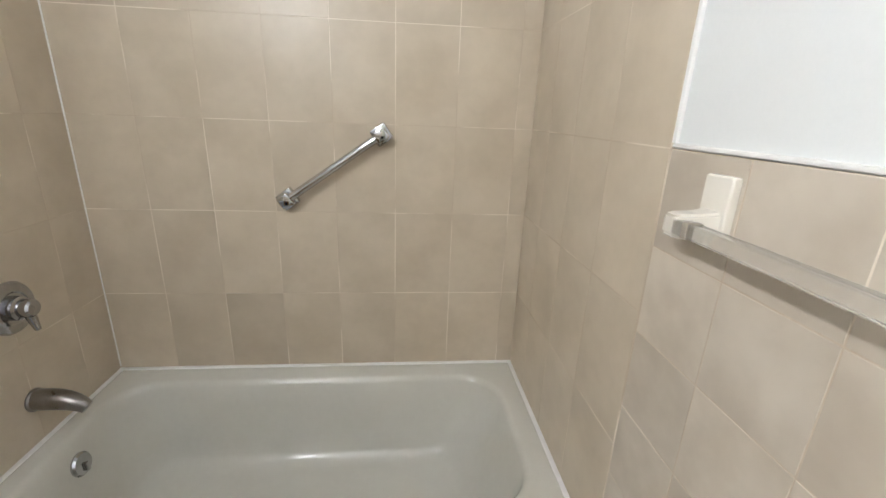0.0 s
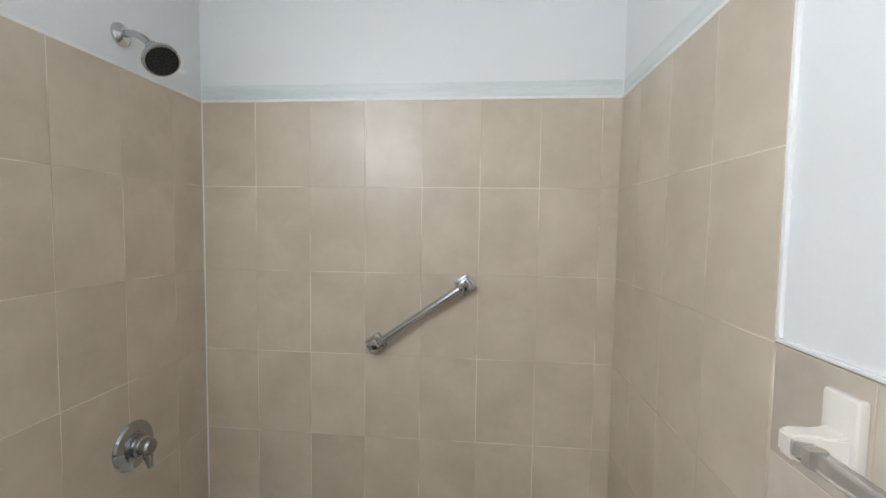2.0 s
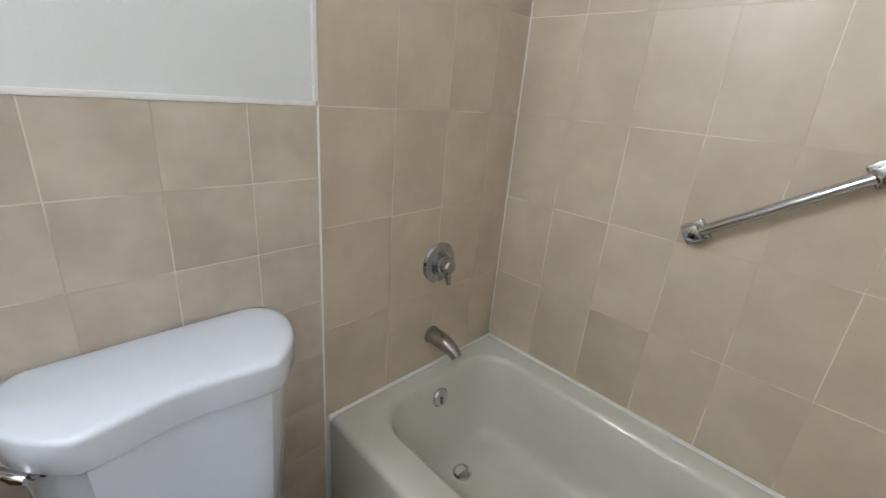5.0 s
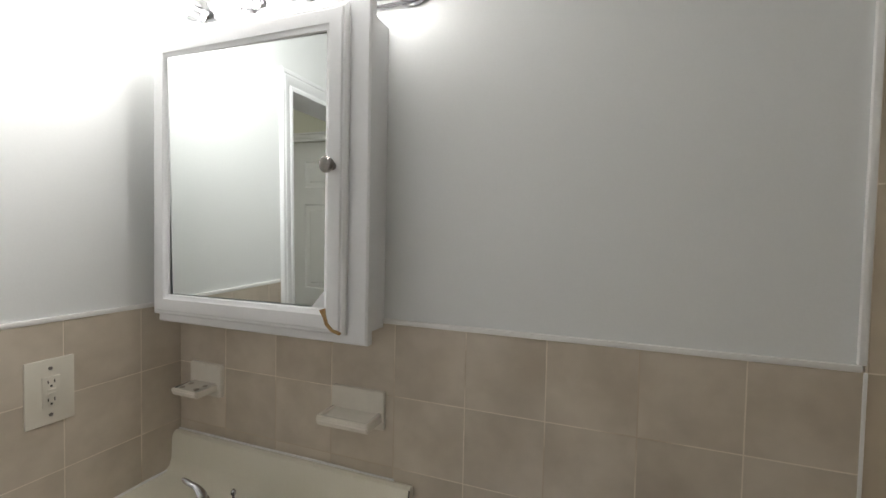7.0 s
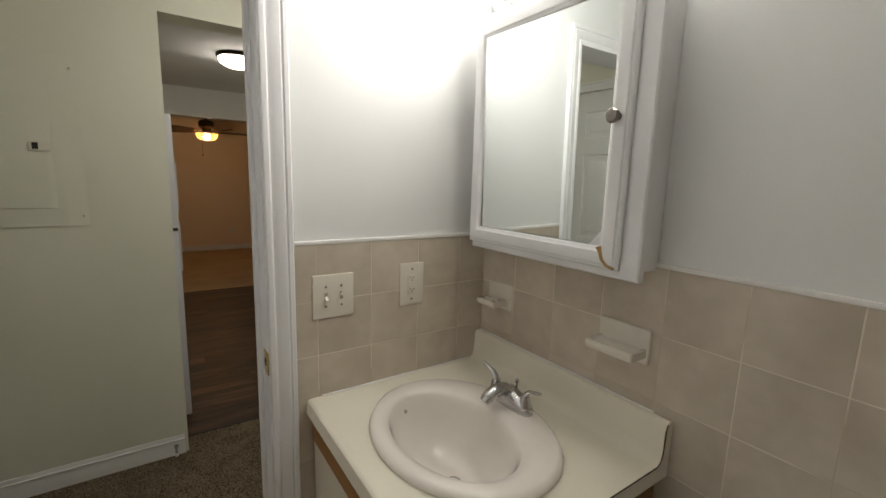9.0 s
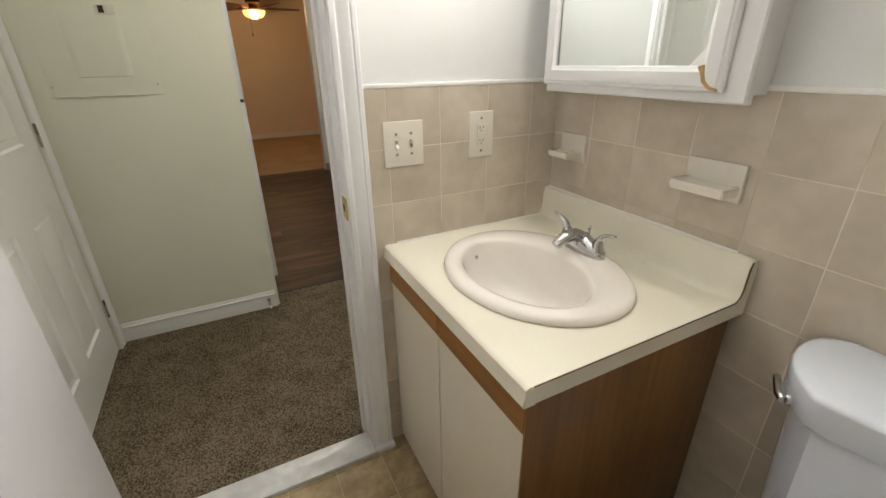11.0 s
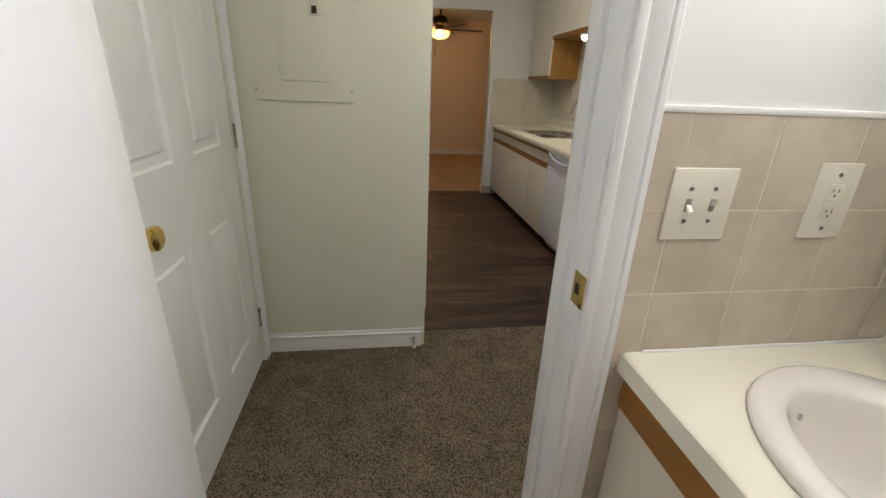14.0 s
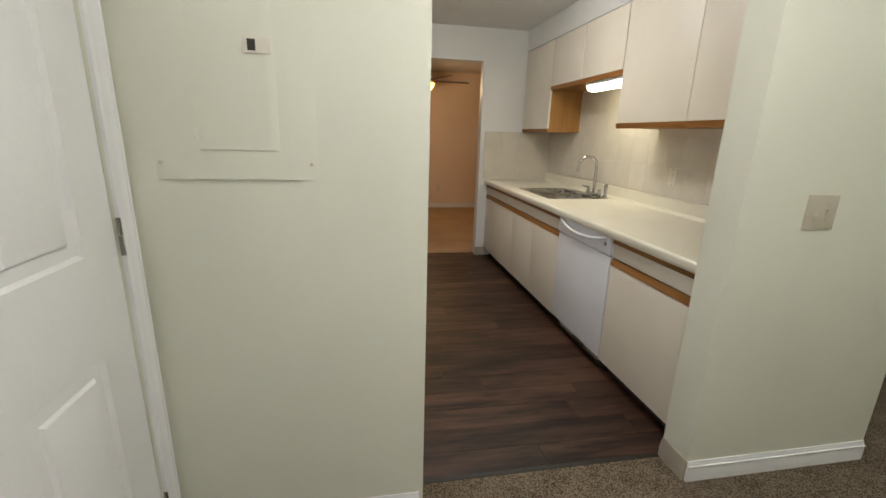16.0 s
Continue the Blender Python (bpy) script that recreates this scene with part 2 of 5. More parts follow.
def tube(bm, pts, radius, n=12, flat=1.0):
    """A round rod along pts; radius is one number or one a point."""
    pts = [Vector(p) for p in pts]
    rad = radius if isinstance(radius, (list, tuple)) else [radius] * len(pts)
    up = Vector((0, 0, 1))
    loops = []
    for i, p in enumerate(pts):
        d = (pts[min(i + 1, len(pts) - 1)] - pts[max(i - 1, 0)]).normalized()
        side = d.cross(up)
        side = side.normalized() if side.length > 1e-3 else Vector((1, 0, 0))
        nor = side.cross(d).normalized()
        loops.append([p + rad[i] * (side * math.cos(a) + nor * flat * math.sin(a)) for a in [2 * math.pi * k / n for k in range(n)]])
    rings(bm, loops, cap0=True, cap1=True)
    return bm


def bez(p0, p1, p2, p3, n=10):
    p0, p1, p2, p3 = map(Vector, (p0, p1, p2, p3))
    return [p0 * (1 - t) ** 3 + p1 * 3 * t * (1 - t) ** 2 + p2 * 3 * t * t * (1 - t) + p3 * t ** 3 for t in [i / n for i in range(n + 1)]]


def prism(bm, pts, axis, a0, a1):
    """Extrude a 2D outline along an axis: 'x' takes (y, z), 'y' takes (x, z), 'z' takes (x, y)."""
    put = {"x": lambda u, v, w: (w, u, v), "y": lambda u, v, w: (u, w, v), "z": lambda u, v, w: (u, v, w)}[axis]
    rings(bm, [[put(u, v, w) for u, v in pts] for w in (a0, a1)], cap0=True, cap1=True)
    return bm


def rrect(cx, cy, hx, hy, r, z, n=8):
    out = []
    for k, (sx, sy) in enumerate(((1, 1), (-1, 1), (-1, -1), (1, -1))):
        for i in range(n + 1):
            a = math.pi / 2 * (k + i / n)
            out.append((cx + sx * (hx - r) + r * math.cos(a), cy + sy * (hy - r) + r * math.sin(a), z))
    return out


def oval(cx, cy, rx, ry, z, n=48, p=2.0):
    out = []
    for i in range(n):
        a = 2 * math.pi * i / n
        c, s = math.cos(a), math.sin(a)
        out.append((cx + rx * math.copysign(abs(c) ** (2 / p), c), cy + ry * math.copysign(abs(s) ** (2 / p), s), z))
    return out


# ---- the shell of the place ----
W, YD, YH, YP, YK, YF = 1.51, -2.36, -2.507, -3.665, -3.815, -7.2   # bath width; bath door wall; hall face; panel wall; kitchen edge; kitchen end
XE = 1.78                                                      # entry door wall
JL, JR, DOOR_H = 0.783, 1.616, 2.07                              # bathroom door jambs
ZC, ZW, ZT, ZR = 2.52, 1.323, 1.94, 0.40                         # ceiling, wainscot, shower tile top, tub rim

walls = {}
# bathroom
walls["wall_west"] = structure("wall_west", boxes((-0.12, -0.006, YD - 0.12, 0.12, 0, ZC)), M_PAINT, "cool white painted bathroom wall above tile")
walls["wall_north"] = structure("wall_north", boxes((-0.006, W + 0.006, 0.006, 0.12, 0, ZC)), M_PAINT, "white painted wall above the tub tile")
walls["wall_east"] = structure("wall_east", boxes((W + 0.006, W + 0.12, -1.5, 0.12, 0, ZC), (1.66, 1.78, YD, -1.5, 0, ZC)), M_PAINT, "white painted wall behind the towel bar")
walls["wall_south"] = structure("wall_south", boxes((-0.006, JL - 0.02, YH, YD - 0.006, 0, ZC), (JL - 0.02, JR + 0.02, YH, YD - 0.006, DOOR_H + 0.02, ZC),
                                                     (JR + 0.02, XE, YH, YD - 0.006, 0, ZC)), M_PAINT, "white painted wall with the bathroom doorway")
structure("floor_bath", boxes((-0.12, 1.78, YD, 0.12, -0.1, -0.003)), M_VGROUT, "tan vinyl tile bathroom floor")
structure("ceiling_bath", boxes((-0.12, 1.78, YH, 0.12, ZC, ZC + 0.1)), M_CEIL, "white painted bathroom ceiling")
# hall
structure("wall_hall_north", boxes((-3.6, -0.006, YH, YD - 0.12, 0, ZC), (-0.12, 0.0, YD - 0.12, YD - 0.1, 0, ZC)), M_CREAM, "cream painted hall wall")
DA, DB, DH = -2.66, -3.585, 2.09                                 # entry door opening in y
walls["wall_entry"] = structure("wall_entry", boxes((XE, XE + 0.14, DA, YH, 0, ZC), (XE, XE + 0.14, YP, DB, 0, ZC), (XE, XE + 0.14, DB, DA, DH, ZC),
                                                     (XE + 0.1, XE + 0.14, DB, DA, 0, DH)), M_CREAM, "cream painted wall with the entry door")
walls["wall_panel"] = structure("wall_panel", boxes((0.957, XE + 0.14, YK, YP, 0, ZC), (-0.17, 0.957, YK, YP, 2.26, ZC)), M_CREAM, "pale green cream painted wall with breaker panel")
walls["wall_pier"] = structure("wall_pier", boxes((-1.09, -0.17, YK, YP, 0, ZC)), M_CREAM, "cream painted wall end with a light switch")
structure("floor_hall", boxes((-3.6, XE + 0.14, YK, -2.425, -0.1, 0.006), (-3.6, -1.0, -8.0, YK, -0.1, 0.004)), M_CARPET, "brown speckled cut pile carpet")
structure("ceiling_hall", boxes((-3.6, XE + 0.14, YK, YH, ZC, ZC + 0.1), (-3.6, -1.09, -8.0, YK, ZC, ZC + 0.1)), M_CEIL, "white painted ceiling over the hall")
structure("wall_living_west", boxes((-3.72, -3.6, -8.0, YH, 0, ZC)), M_CREAM, "cream painted far living room wall")
structure("wall_living_south", boxes((-3.6, -1.09, -8.12, -8.0, 0, ZC)), M_CREAM, "cream painted living room wall")
# kitchen
XW, XK = -0.985, 1.66
walls["wall_kitchen"] = structure("wall_kitchen", boxes((-1.09, XW, YF - 0.12, YK, 0, ZC)), M_KWALL, "white painted kitchen wall behind the cabinets")
structure("wall_kitchen_east", boxes((XK, XK + 0.12, YF - 0.12, YK, 0, ZC)), M_KWALL, "white painted kitchen wall behind the refrigerator")
FA, FB, FH = -0.145, 0.98, 2.19                                  # doorway to the dining room
walls["wall_kitchen_end"] = structure("wall_kitchen_end", boxes((XW, FA, YF - 0.12, YF, 0, ZC), (FB, XK, YF - 0.12, YF, 0, ZC), (FA, FB, YF - 0.12, YF, FH, ZC)), M_KWALL, "white painted kitchen end wall with a cased opening")
floor_k = structure("floor_kitchen", boxes((XW, XK, YF - 0.12, YK, -0.1, -0.002)), M_TOE, "dark brown wood look plank floor")
structure("ceiling_kitchen", boxes((XW, XK, YF, YK, ZC, ZC + 0.1)), M_CEIL, "white painted kitchen ceiling")
structure("wall_soffit", boxes((XW, -0.635, YF, YK, 2.31, ZC)), M_KWALL, "white painted soffit above the wall cabinets")
# dining room
YR = -10.6
structure("wall_dining_south", boxes((-2.6, 3.0, YR - 0.12, YR, 0, ZC)), M_PEACH, "peach painted dining room wall")
structure("wall_dining_west", boxes((-2.72, -2.6, YR, YF - 0.12, 0, ZC)), M_PEACH, "peach painted dining room side wall")
structure("wall_dining_east", boxes((3.0, 3.12, YR, YF - 0.12, 0, ZC)), M_PEACH, "peach painted dining room side wall")
structure("wall_dining_north", boxes((-2.6, -1.09, YF - 0.12, YF - 0.1, 0, ZC), (XK + 0.12, 3.0, YF - 0.12, YF - 0.1, 0, ZC)), M_PEACH, "peach painted dining room wall by the opening")
structure("floor_dining", boxes((-2.6, 3.0, YR, YF - 0.12, -0.1, 0.006)), M_TANCARPET, "tan dining room carpet")
structure("ceiling_dining", boxes((-2.6, 3.0, YR, YF - 0.12, ZC, ZC + 0.1)), M_CEIL, "white dining room ceiling")
structure("baseboard_dining", boxes((-2.6, 3.0, YR, YR + 0.014, 0.006, 0.1)), M_TRIM, "white dining room baseboard")


# ---- trim ----
def base_profile(h=0.1, d=0.014):
    return [(0, 0), (d, 0), (d, h * 0.62), (d * 0.75, h * 0.7), (d * 0.75, h * 0.8), (d * 0.35, h * 0.95), (d * 0.25, h), (0, h)]


def baseboard(name, axis, at, sign, a0, a1, mat=M_TRIM, label="white painted wooden baseboard", h=0.1):
    bm = bmesh.new()
    prism(bm, [(at + sign * u, v) for u, v in base_profile(h)], axis, a0, a1)
    if mat is M_TRIM:
        lip = [(0.0005, h - 0.024), (0.0165, h - 0.024), (0.0175, h - 0.021), (0.0165, h - 0.018), (0.0005, h - 0.018)]
        prism(bm, [(at + sign * u, v) for u, v in lip], axis, a0 + 0.0005, a1 - 0.0005)
    return structure(name, bm, mat, label)


baseboard("baseboard_panel", "x", YP, 1, 0.972, XE - 0.016, h=0.112)
baseboard("baseboard_pier", "x", YP, 1, -1.09, -0.17, h=0.1)
baseboard("baseboard_pier_return", "y", -0.17, 1, YK, YP + 0.002, M_BASEVINYL, "taupe vinyl cove base", 0.1)
baseboard("baseboard_kitchen_end", "x", YF, 1, -0.25, FA, M_BASEVINYL, "taupe vinyl cove base", 0.1)


def casing_profile(w=0.062, d=0.017):
    """Colonial casing: (across from the opening, proud of the wall)."""
    return [(0, 0), (0, d * 0.55), (w * 0.06, d * 0.7), (w * 0.2, d * 0.7), (w * 0.26, d * 0.5), (w * 0.36, d * 0.55), (w * 0.55, d * 0.9), (w * 0.7, d * 0.95),
            (w * 0.76, d * 0.75), (w * 0.82, d), (w * 0.96, d), (w, d * 0.85), (w, 0)]


def door_trim(name, axis, plane, sign, a, b, h, label, w=0.062, w2=None):
    """Casing on one face of a wall round an opening from a to b (a < b) up to h, with mitred corners."""
    bm = bmesh.new()
    pts = []
    for u, d in casing_profile(w):
        k = u * (w2 or w) / w
        line = [(a - u, 0.0), (a - u, h + u), (b + k, h + u), (b + k, 0.0)]
        pts.append([((s, plane + sign * d, z) if axis == "x" else (plane + sign * d, s, z)) for s, z in line])
    rows = list(zip(*pts))
    rings(bm, rows, close=True, cap0=True, cap1=True)
    return structure(name, bm, M_TRIM, label)


door_trim("trim_bath_inside", "x", YD + 0.0, 1, JL - 0.005, JR + 0.004, DOOR_H, "white colonial door casing in the bathroom", 0.072, 0.05)
door_trim("trim_bath_outside", "x", YH, -1, JL - 0.004, JR + 0.004, DOOR_H, "white colonial door casing in the hall")
structure("trim_bath_jamb", boxes((JL - 0.02, JL, YH, YD, 0, DOOR_H), (JR, JR + 0.02, YH, YD, 0, DOOR_H), (JL - 0.02, JR + 0.02, YH, YD, DOOR_H, DOOR_H + 0.02),
                                  (JL, JL + 0.011, YH + 0.035, YH + 0.072, 0, DOOR_H), bevel=0.0015), M_TRIM, "white painted bathroom door jamb with stop")
door_trim("trim_entry", "y", XE, -1, DB, DA, DH, "white casing round the entry door", 0.06)
structure("threshold", boxes((JL, JR, -2.43, -2.318, -0.01, 0.015), (JL - 0.08, JL, -2.345, -2.318, -0.01, 0.015), bevel=0.004), M_MARBLE, "grey white marble threshold")
structure("trim_floor_seam", boxes((-0.17, 0.972, YK - 0.012, YK + 0.012, 0.0, 0.009), bevel=0.003), M_TOE, "dark strip between carpet and planks")


# ==== bathroom ====
def wall_disc(normal, at):
    """A frame whose z points out of a wall along normal, standing at a point."""
    return Matrix.Translation(at) @ Vector(normal).to_track_quat("Z", "Y").to_matrix().to_4x4()


def bathtub():
    t = thing("bathtub", (W / 2, -0.39, 0), "white enamel alcove bathtub between tiled walls", "bathtub")
    x0, x1, y0, y1 = 0.003, W - 0.003, -0.79, -0.003
    ox, oy = (x1 - x0) / 2, (y1 - y0) / 2
    mx, my = (x0 + x1) / 2, (y0 + y1) / 2
    bm = bmesh.new()
    ix, iy = 0.746, -0.385
    loops = [rrect(mx, my, ox, oy, 0.012, 0.0), rrect(mx, my, ox, oy, 0.012, ZR - 0.022), rrect(mx, my, ox - 0.003, oy - 0.003, 0.014, ZR - 0.006),
             rrect(mx, my, ox - 0.011, oy - 0.011, 0.016, ZR),
             rrect(mx, my, ox - 0.02, oy - 0.02, 0.03, ZR),
             rrect(ix, iy, 0.69, 0.302, 0.15, ZR - 0.001), rrect(ix, iy, 0.68, 0.292, 0.148, ZR - 0.006), rrect(ix, iy, 0.671, 0.282, 0.145, ZR - 0.022),
             rrect(ix + 0.0, iy, 0.658, 0.272, 0.14, ZR - 0.1), rrect(ix - 0.012, iy, 0.6, 0.258, 0.13, ZR - 0.24),
             rrect(ix - 0.022, iy, 0.572, 0.245, 0.125, 0.105), rrect(ix - 0.03, iy, 0.54, 0.22, 0.115, 0.078), rrect(ix - 0.035, iy, 0.45, 0.17, 0.1, 0.07),
             rrect(ix - 0.04, iy, 0.05, 0.03, 0.02, 0.066)]
    rings(bm, loops, cap1=True)
    part("shell", bm, M_TUB, t, smooth=50)
    # tile flange bead round the three walls
    part("caulk_bead", boxes((0.001, W - 0.001, -0.017, -0.001, ZR - 0.014, ZR + 0.005), (0.001, 0.016, -0.79, -0.016, ZR - 0.014, ZR + 0.004),
                             (W - 0.016, W - 0.001, -0.79, -0.016, ZR - 0.014, ZR + 0.004), bevel=0.003), M_CAULK, t, "white caulk bead along the tile")
    dm = bmesh.new()
    lathe(dm, [(0.0, 0.0), (0.036, 0.0), (0.036, 0.004), (0.028, 0.006), (0.024, 0.002), (0.0, 0.002)], pose(0.24, -0.385, 0.07))
    part("drain", dm, M_CHROME, t, "chrome drain")
    om = bmesh.new()
    m = wall_disc((1, 0, 0.14), (0.089, -0.375, 0.308))
    lathe(om, [(0.0, -0.02), (0.036, -0.02), (0.037, 0.003), (0.032, 0.009), (0.012, 0.011), (0.0, 0.011)], m)
    plate = part("overflow_plate", om, M_CHROME, t, "chrome overflow plate")
    om = bmesh.new()
    box(om, -0.005, 0.005, -0.024, 0.004, 0.009, 0.02, 0.003)
    bmesh.ops.transform(om, matrix=m, verts=om.verts[:])
    part("trip_lever", om, M_CHROME, plate)
    return t


def tub_spout():
    t = thing("tub_spout", (0, -0.36, 0.51), "brushed nickel tub spout on the tiled wall", "faucet")
    bm = bmesh.new()
    tube(bm, bez((0.0, -0.36, 0.532), (0.06, -0.36, 0.535), (0.105, -0.36, 0.532), (0.138, -0.36, 0.502), 12),
         [0.031, 0.031, 0.031, 0.031, 0.0305, 0.03, 0.029, 0.028, 0.0265, 0.025, 0.023, 0.021, 0.019], 20)
    part("spout_body", bm, M_NICKEL, t)
    bm = bmesh.new()
    lathe(bm, [(0.0, 0), (0.034, 0), (0.034, 0.006), (0.031, 0.01), (0.0, 0.01)], wall_disc((1, 0, 0), (0.0, -0.36, 0.532)))
    part("escutcheon", bm, M_NICKEL, t)


def shower_valve():
    t = thing("shower_valve", (0, -0.352, 0.82), "chrome round shower valve with lever handle", "faucet")
    m = wall_disc((1, 0, 0), (0, -0.352, 0.82))
    bm = bmesh.new()
    lathe(bm, [(0, 0), (0.073, 0), (0.074, 0.004), (0.069, 0.011), (0.046, 0.015), (0.042, 0.012), (0.0, 0.012)], m, 40)
    part("plate", bm, M_DARKCHROME, t)
    bm = bmesh.new()
    lathe(bm, [(0, 0.01), (0.034, 0.01), (0.033, 0.03), (0.026, 0.034), (0.025, 0.058), (0.02, 0.064), (0, 0.066)], m, 28)
    hub = part("handle_hub", bm, M_DARKCHROME, t)
    bm = bmesh.new()
    tube(bm, [(0.045, -0.352, 0.81), (0.05, -0.351, 0.787), (0.053, -0.35, 0.767), (0.055, -0.349, 0.754)], [0.014, 0.012, 0.0095, 0.008], 12)
    part("lever", bm, M_DARKCHROME, hub)


def shower_head():
    t = thing("shower_fixture", (0, -0.345, 2.0), "chrome shower head with dark nozzle face on a bent arm", "shower")
    bm = bmesh.new()
    lathe(bm, [(0, 0), (0.033, 0), (0.032, 0.006), (0.022, 0.014), (0.012, 0.017), (0, 0.017)], wall_disc((1, 0, 0), (-0.006, -0.345, 2.035)))
    part("flange", bm, M_CHROME, t)
    bm = bmesh.new()
    tube(bm, bez((-0.005, -0.345, 2.035), (0.04, -0.345, 2.045), (0.065, -0.342, 2.03), (0.088, -0.338, 1.998), 10), 0.0105, 14)
    part("arm", bm, M_CHROME, t)
    m = wall_disc((0.66, -0.32, -0.68), (0.083, -0.336, 2.004))
    bm = bmesh.new()
    lathe(bm, [(0, -0.01), (0.014, -0.008), (0.019, 0.004), (0.016, 0.014), (0.02, 0.02), (0.034, 0.045), (0.047, 0.062), (0.05, 0.07), (0.048, 0.076), (0.043, 0.077), (0, 0.077)], m, 32)
    head = part("head", bm, M_CHROME, t)
    bm = bmesh.new()
    lathe(bm, [(0, 0.0765), (0.0425, 0.0765), (0.042, 0.08), (0.0, 0.081)], m, 32)
    face = part("nozzle_face", bm, M_BLACK, head, "black rubber nozzle face")
    bm = bmesh.new()
    for k, r in ((6, 0.012), (11, 0.022), (16, 0.033)):
        for i in range(k):
            a = 2 * math.pi * i / k
            lathe(bm, [(0, 0.079), (0.0022, 0.079), (0.0016, 0.0835), (0, 0.0835)], m @ pose(r * math.cos(a), r * math.sin(a), 0), 6)
    tagged(part("nozzles", bm, M_TOE, head), "tiny dark nozzles", "", "", "stuff")


def grab_bar():
    a, b = Vector((0.668, 0, 1.066)), Vector((0.988, 0, 1.29))
    t = thing("grab_bar", tuple((a + b) / 2), "slanted chrome grab bar on the tiled tub wall", "grab bar")
    ang = math.degrees(math.atan2(b.z - a.z, b.x - a.x))
    for c in (a, b):
        bm = bmesh.new()
        box(bm, -0.03, 0.03, -0.03, 0.0, -0.03, 0.03, 0.006)
        bmesh.ops.transform(bm, matrix=Matrix.Translation(c) @ pose(0, 0, 0, 0, -ang, 0), verts=bm.verts[:])
        base = part("mount", bm, M_CHROME, t)
        bm = bmesh.new()
        box(bm, -0.021, 0.021, -0.064, -0.028, -0.021, 0.021, 0.006)
        bmesh.ops.transform(bm, matrix=Matrix.Translation(c) @ pose(0, 0, 0, 0, -ang, 0), verts=bm.verts[:])
        part("post", bm, M_CHROME, base)
        bm = bmesh.new()
        lathe(bm, [(0, 0), (0.0045, 0), (0.003, 0.002), (0, 0.002)], Matrix.Translation(c) @ pose(0, 0, 0, 0, -ang, 0) @ pose(0.0, -0.064, -0.008, 90), 8)
        part("set_screw", bm, M_BLACK, base)
    bm = bmesh.new()
    o = Vector((0, -0.047, 0))
    tube(bm, [a + o, a + o + (b - a) * 0.5, b + o], 0.0135, 20)
    part("bar", bm, M_CHROME, t)


def towel_bar():
    t = thing("towel_bar", (W, -1.15, 1.24), "cream ceramic towel bar with square clear acrylic rod", "towel bar")
    for y in (-0.945, -1.47):
        bm = bmesh.new()
        box(bm, W - 0.016, W, y - 0.028, y + 0.028, 1.2, 1.298, 0.006, 3)
        base = part("bracket", bm, M_CERAMIC, t)
        bm = bmesh.new()
        s = 0.018
        loops = [[(W - d, y + yy * k + sh, 1.224 + zz * k) for yy, zz in ((-s, -s * 1.2), (s, -s * 1.2), (s, s * 1.2), (-s, s * 1.2))] for d, k, sh in ((0.012, 1.2, 0), (0.03, 0.95, 0.004), (0.045, 0.86, 0.01), (0.064, 0.82, 0.012), (0.069, 0.7, 0.012))]
        rings(bm, loops, cap0=True, cap1=True)
        bmesh.ops.bevel(bm, geom=bm.edges[:], offset=0.004, segments=2, affect="EDGES")
        part("post", bm, M_CERAMIC, base)
    bm = bmesh.new()
    box(bm, W - 0.068, W - 0.047, -1.47, -0.935, 1.214, 1.234, 0.0015)
    part("rod", bm, M_ROD, t, "clear acrylic rod")
    # dark sleeves colour in the shade where the rod enters each post
    for a, b in ((-0.975, -0.962), (-1.453, -1.44)):
        part("rod_collar", boxes((W - 0.0695, W - 0.0455, a, b, 1.2125, 1.2355), bevel=0.002), M_BASEVINYL, t, "dark sleeve standing for the rod socket shade")


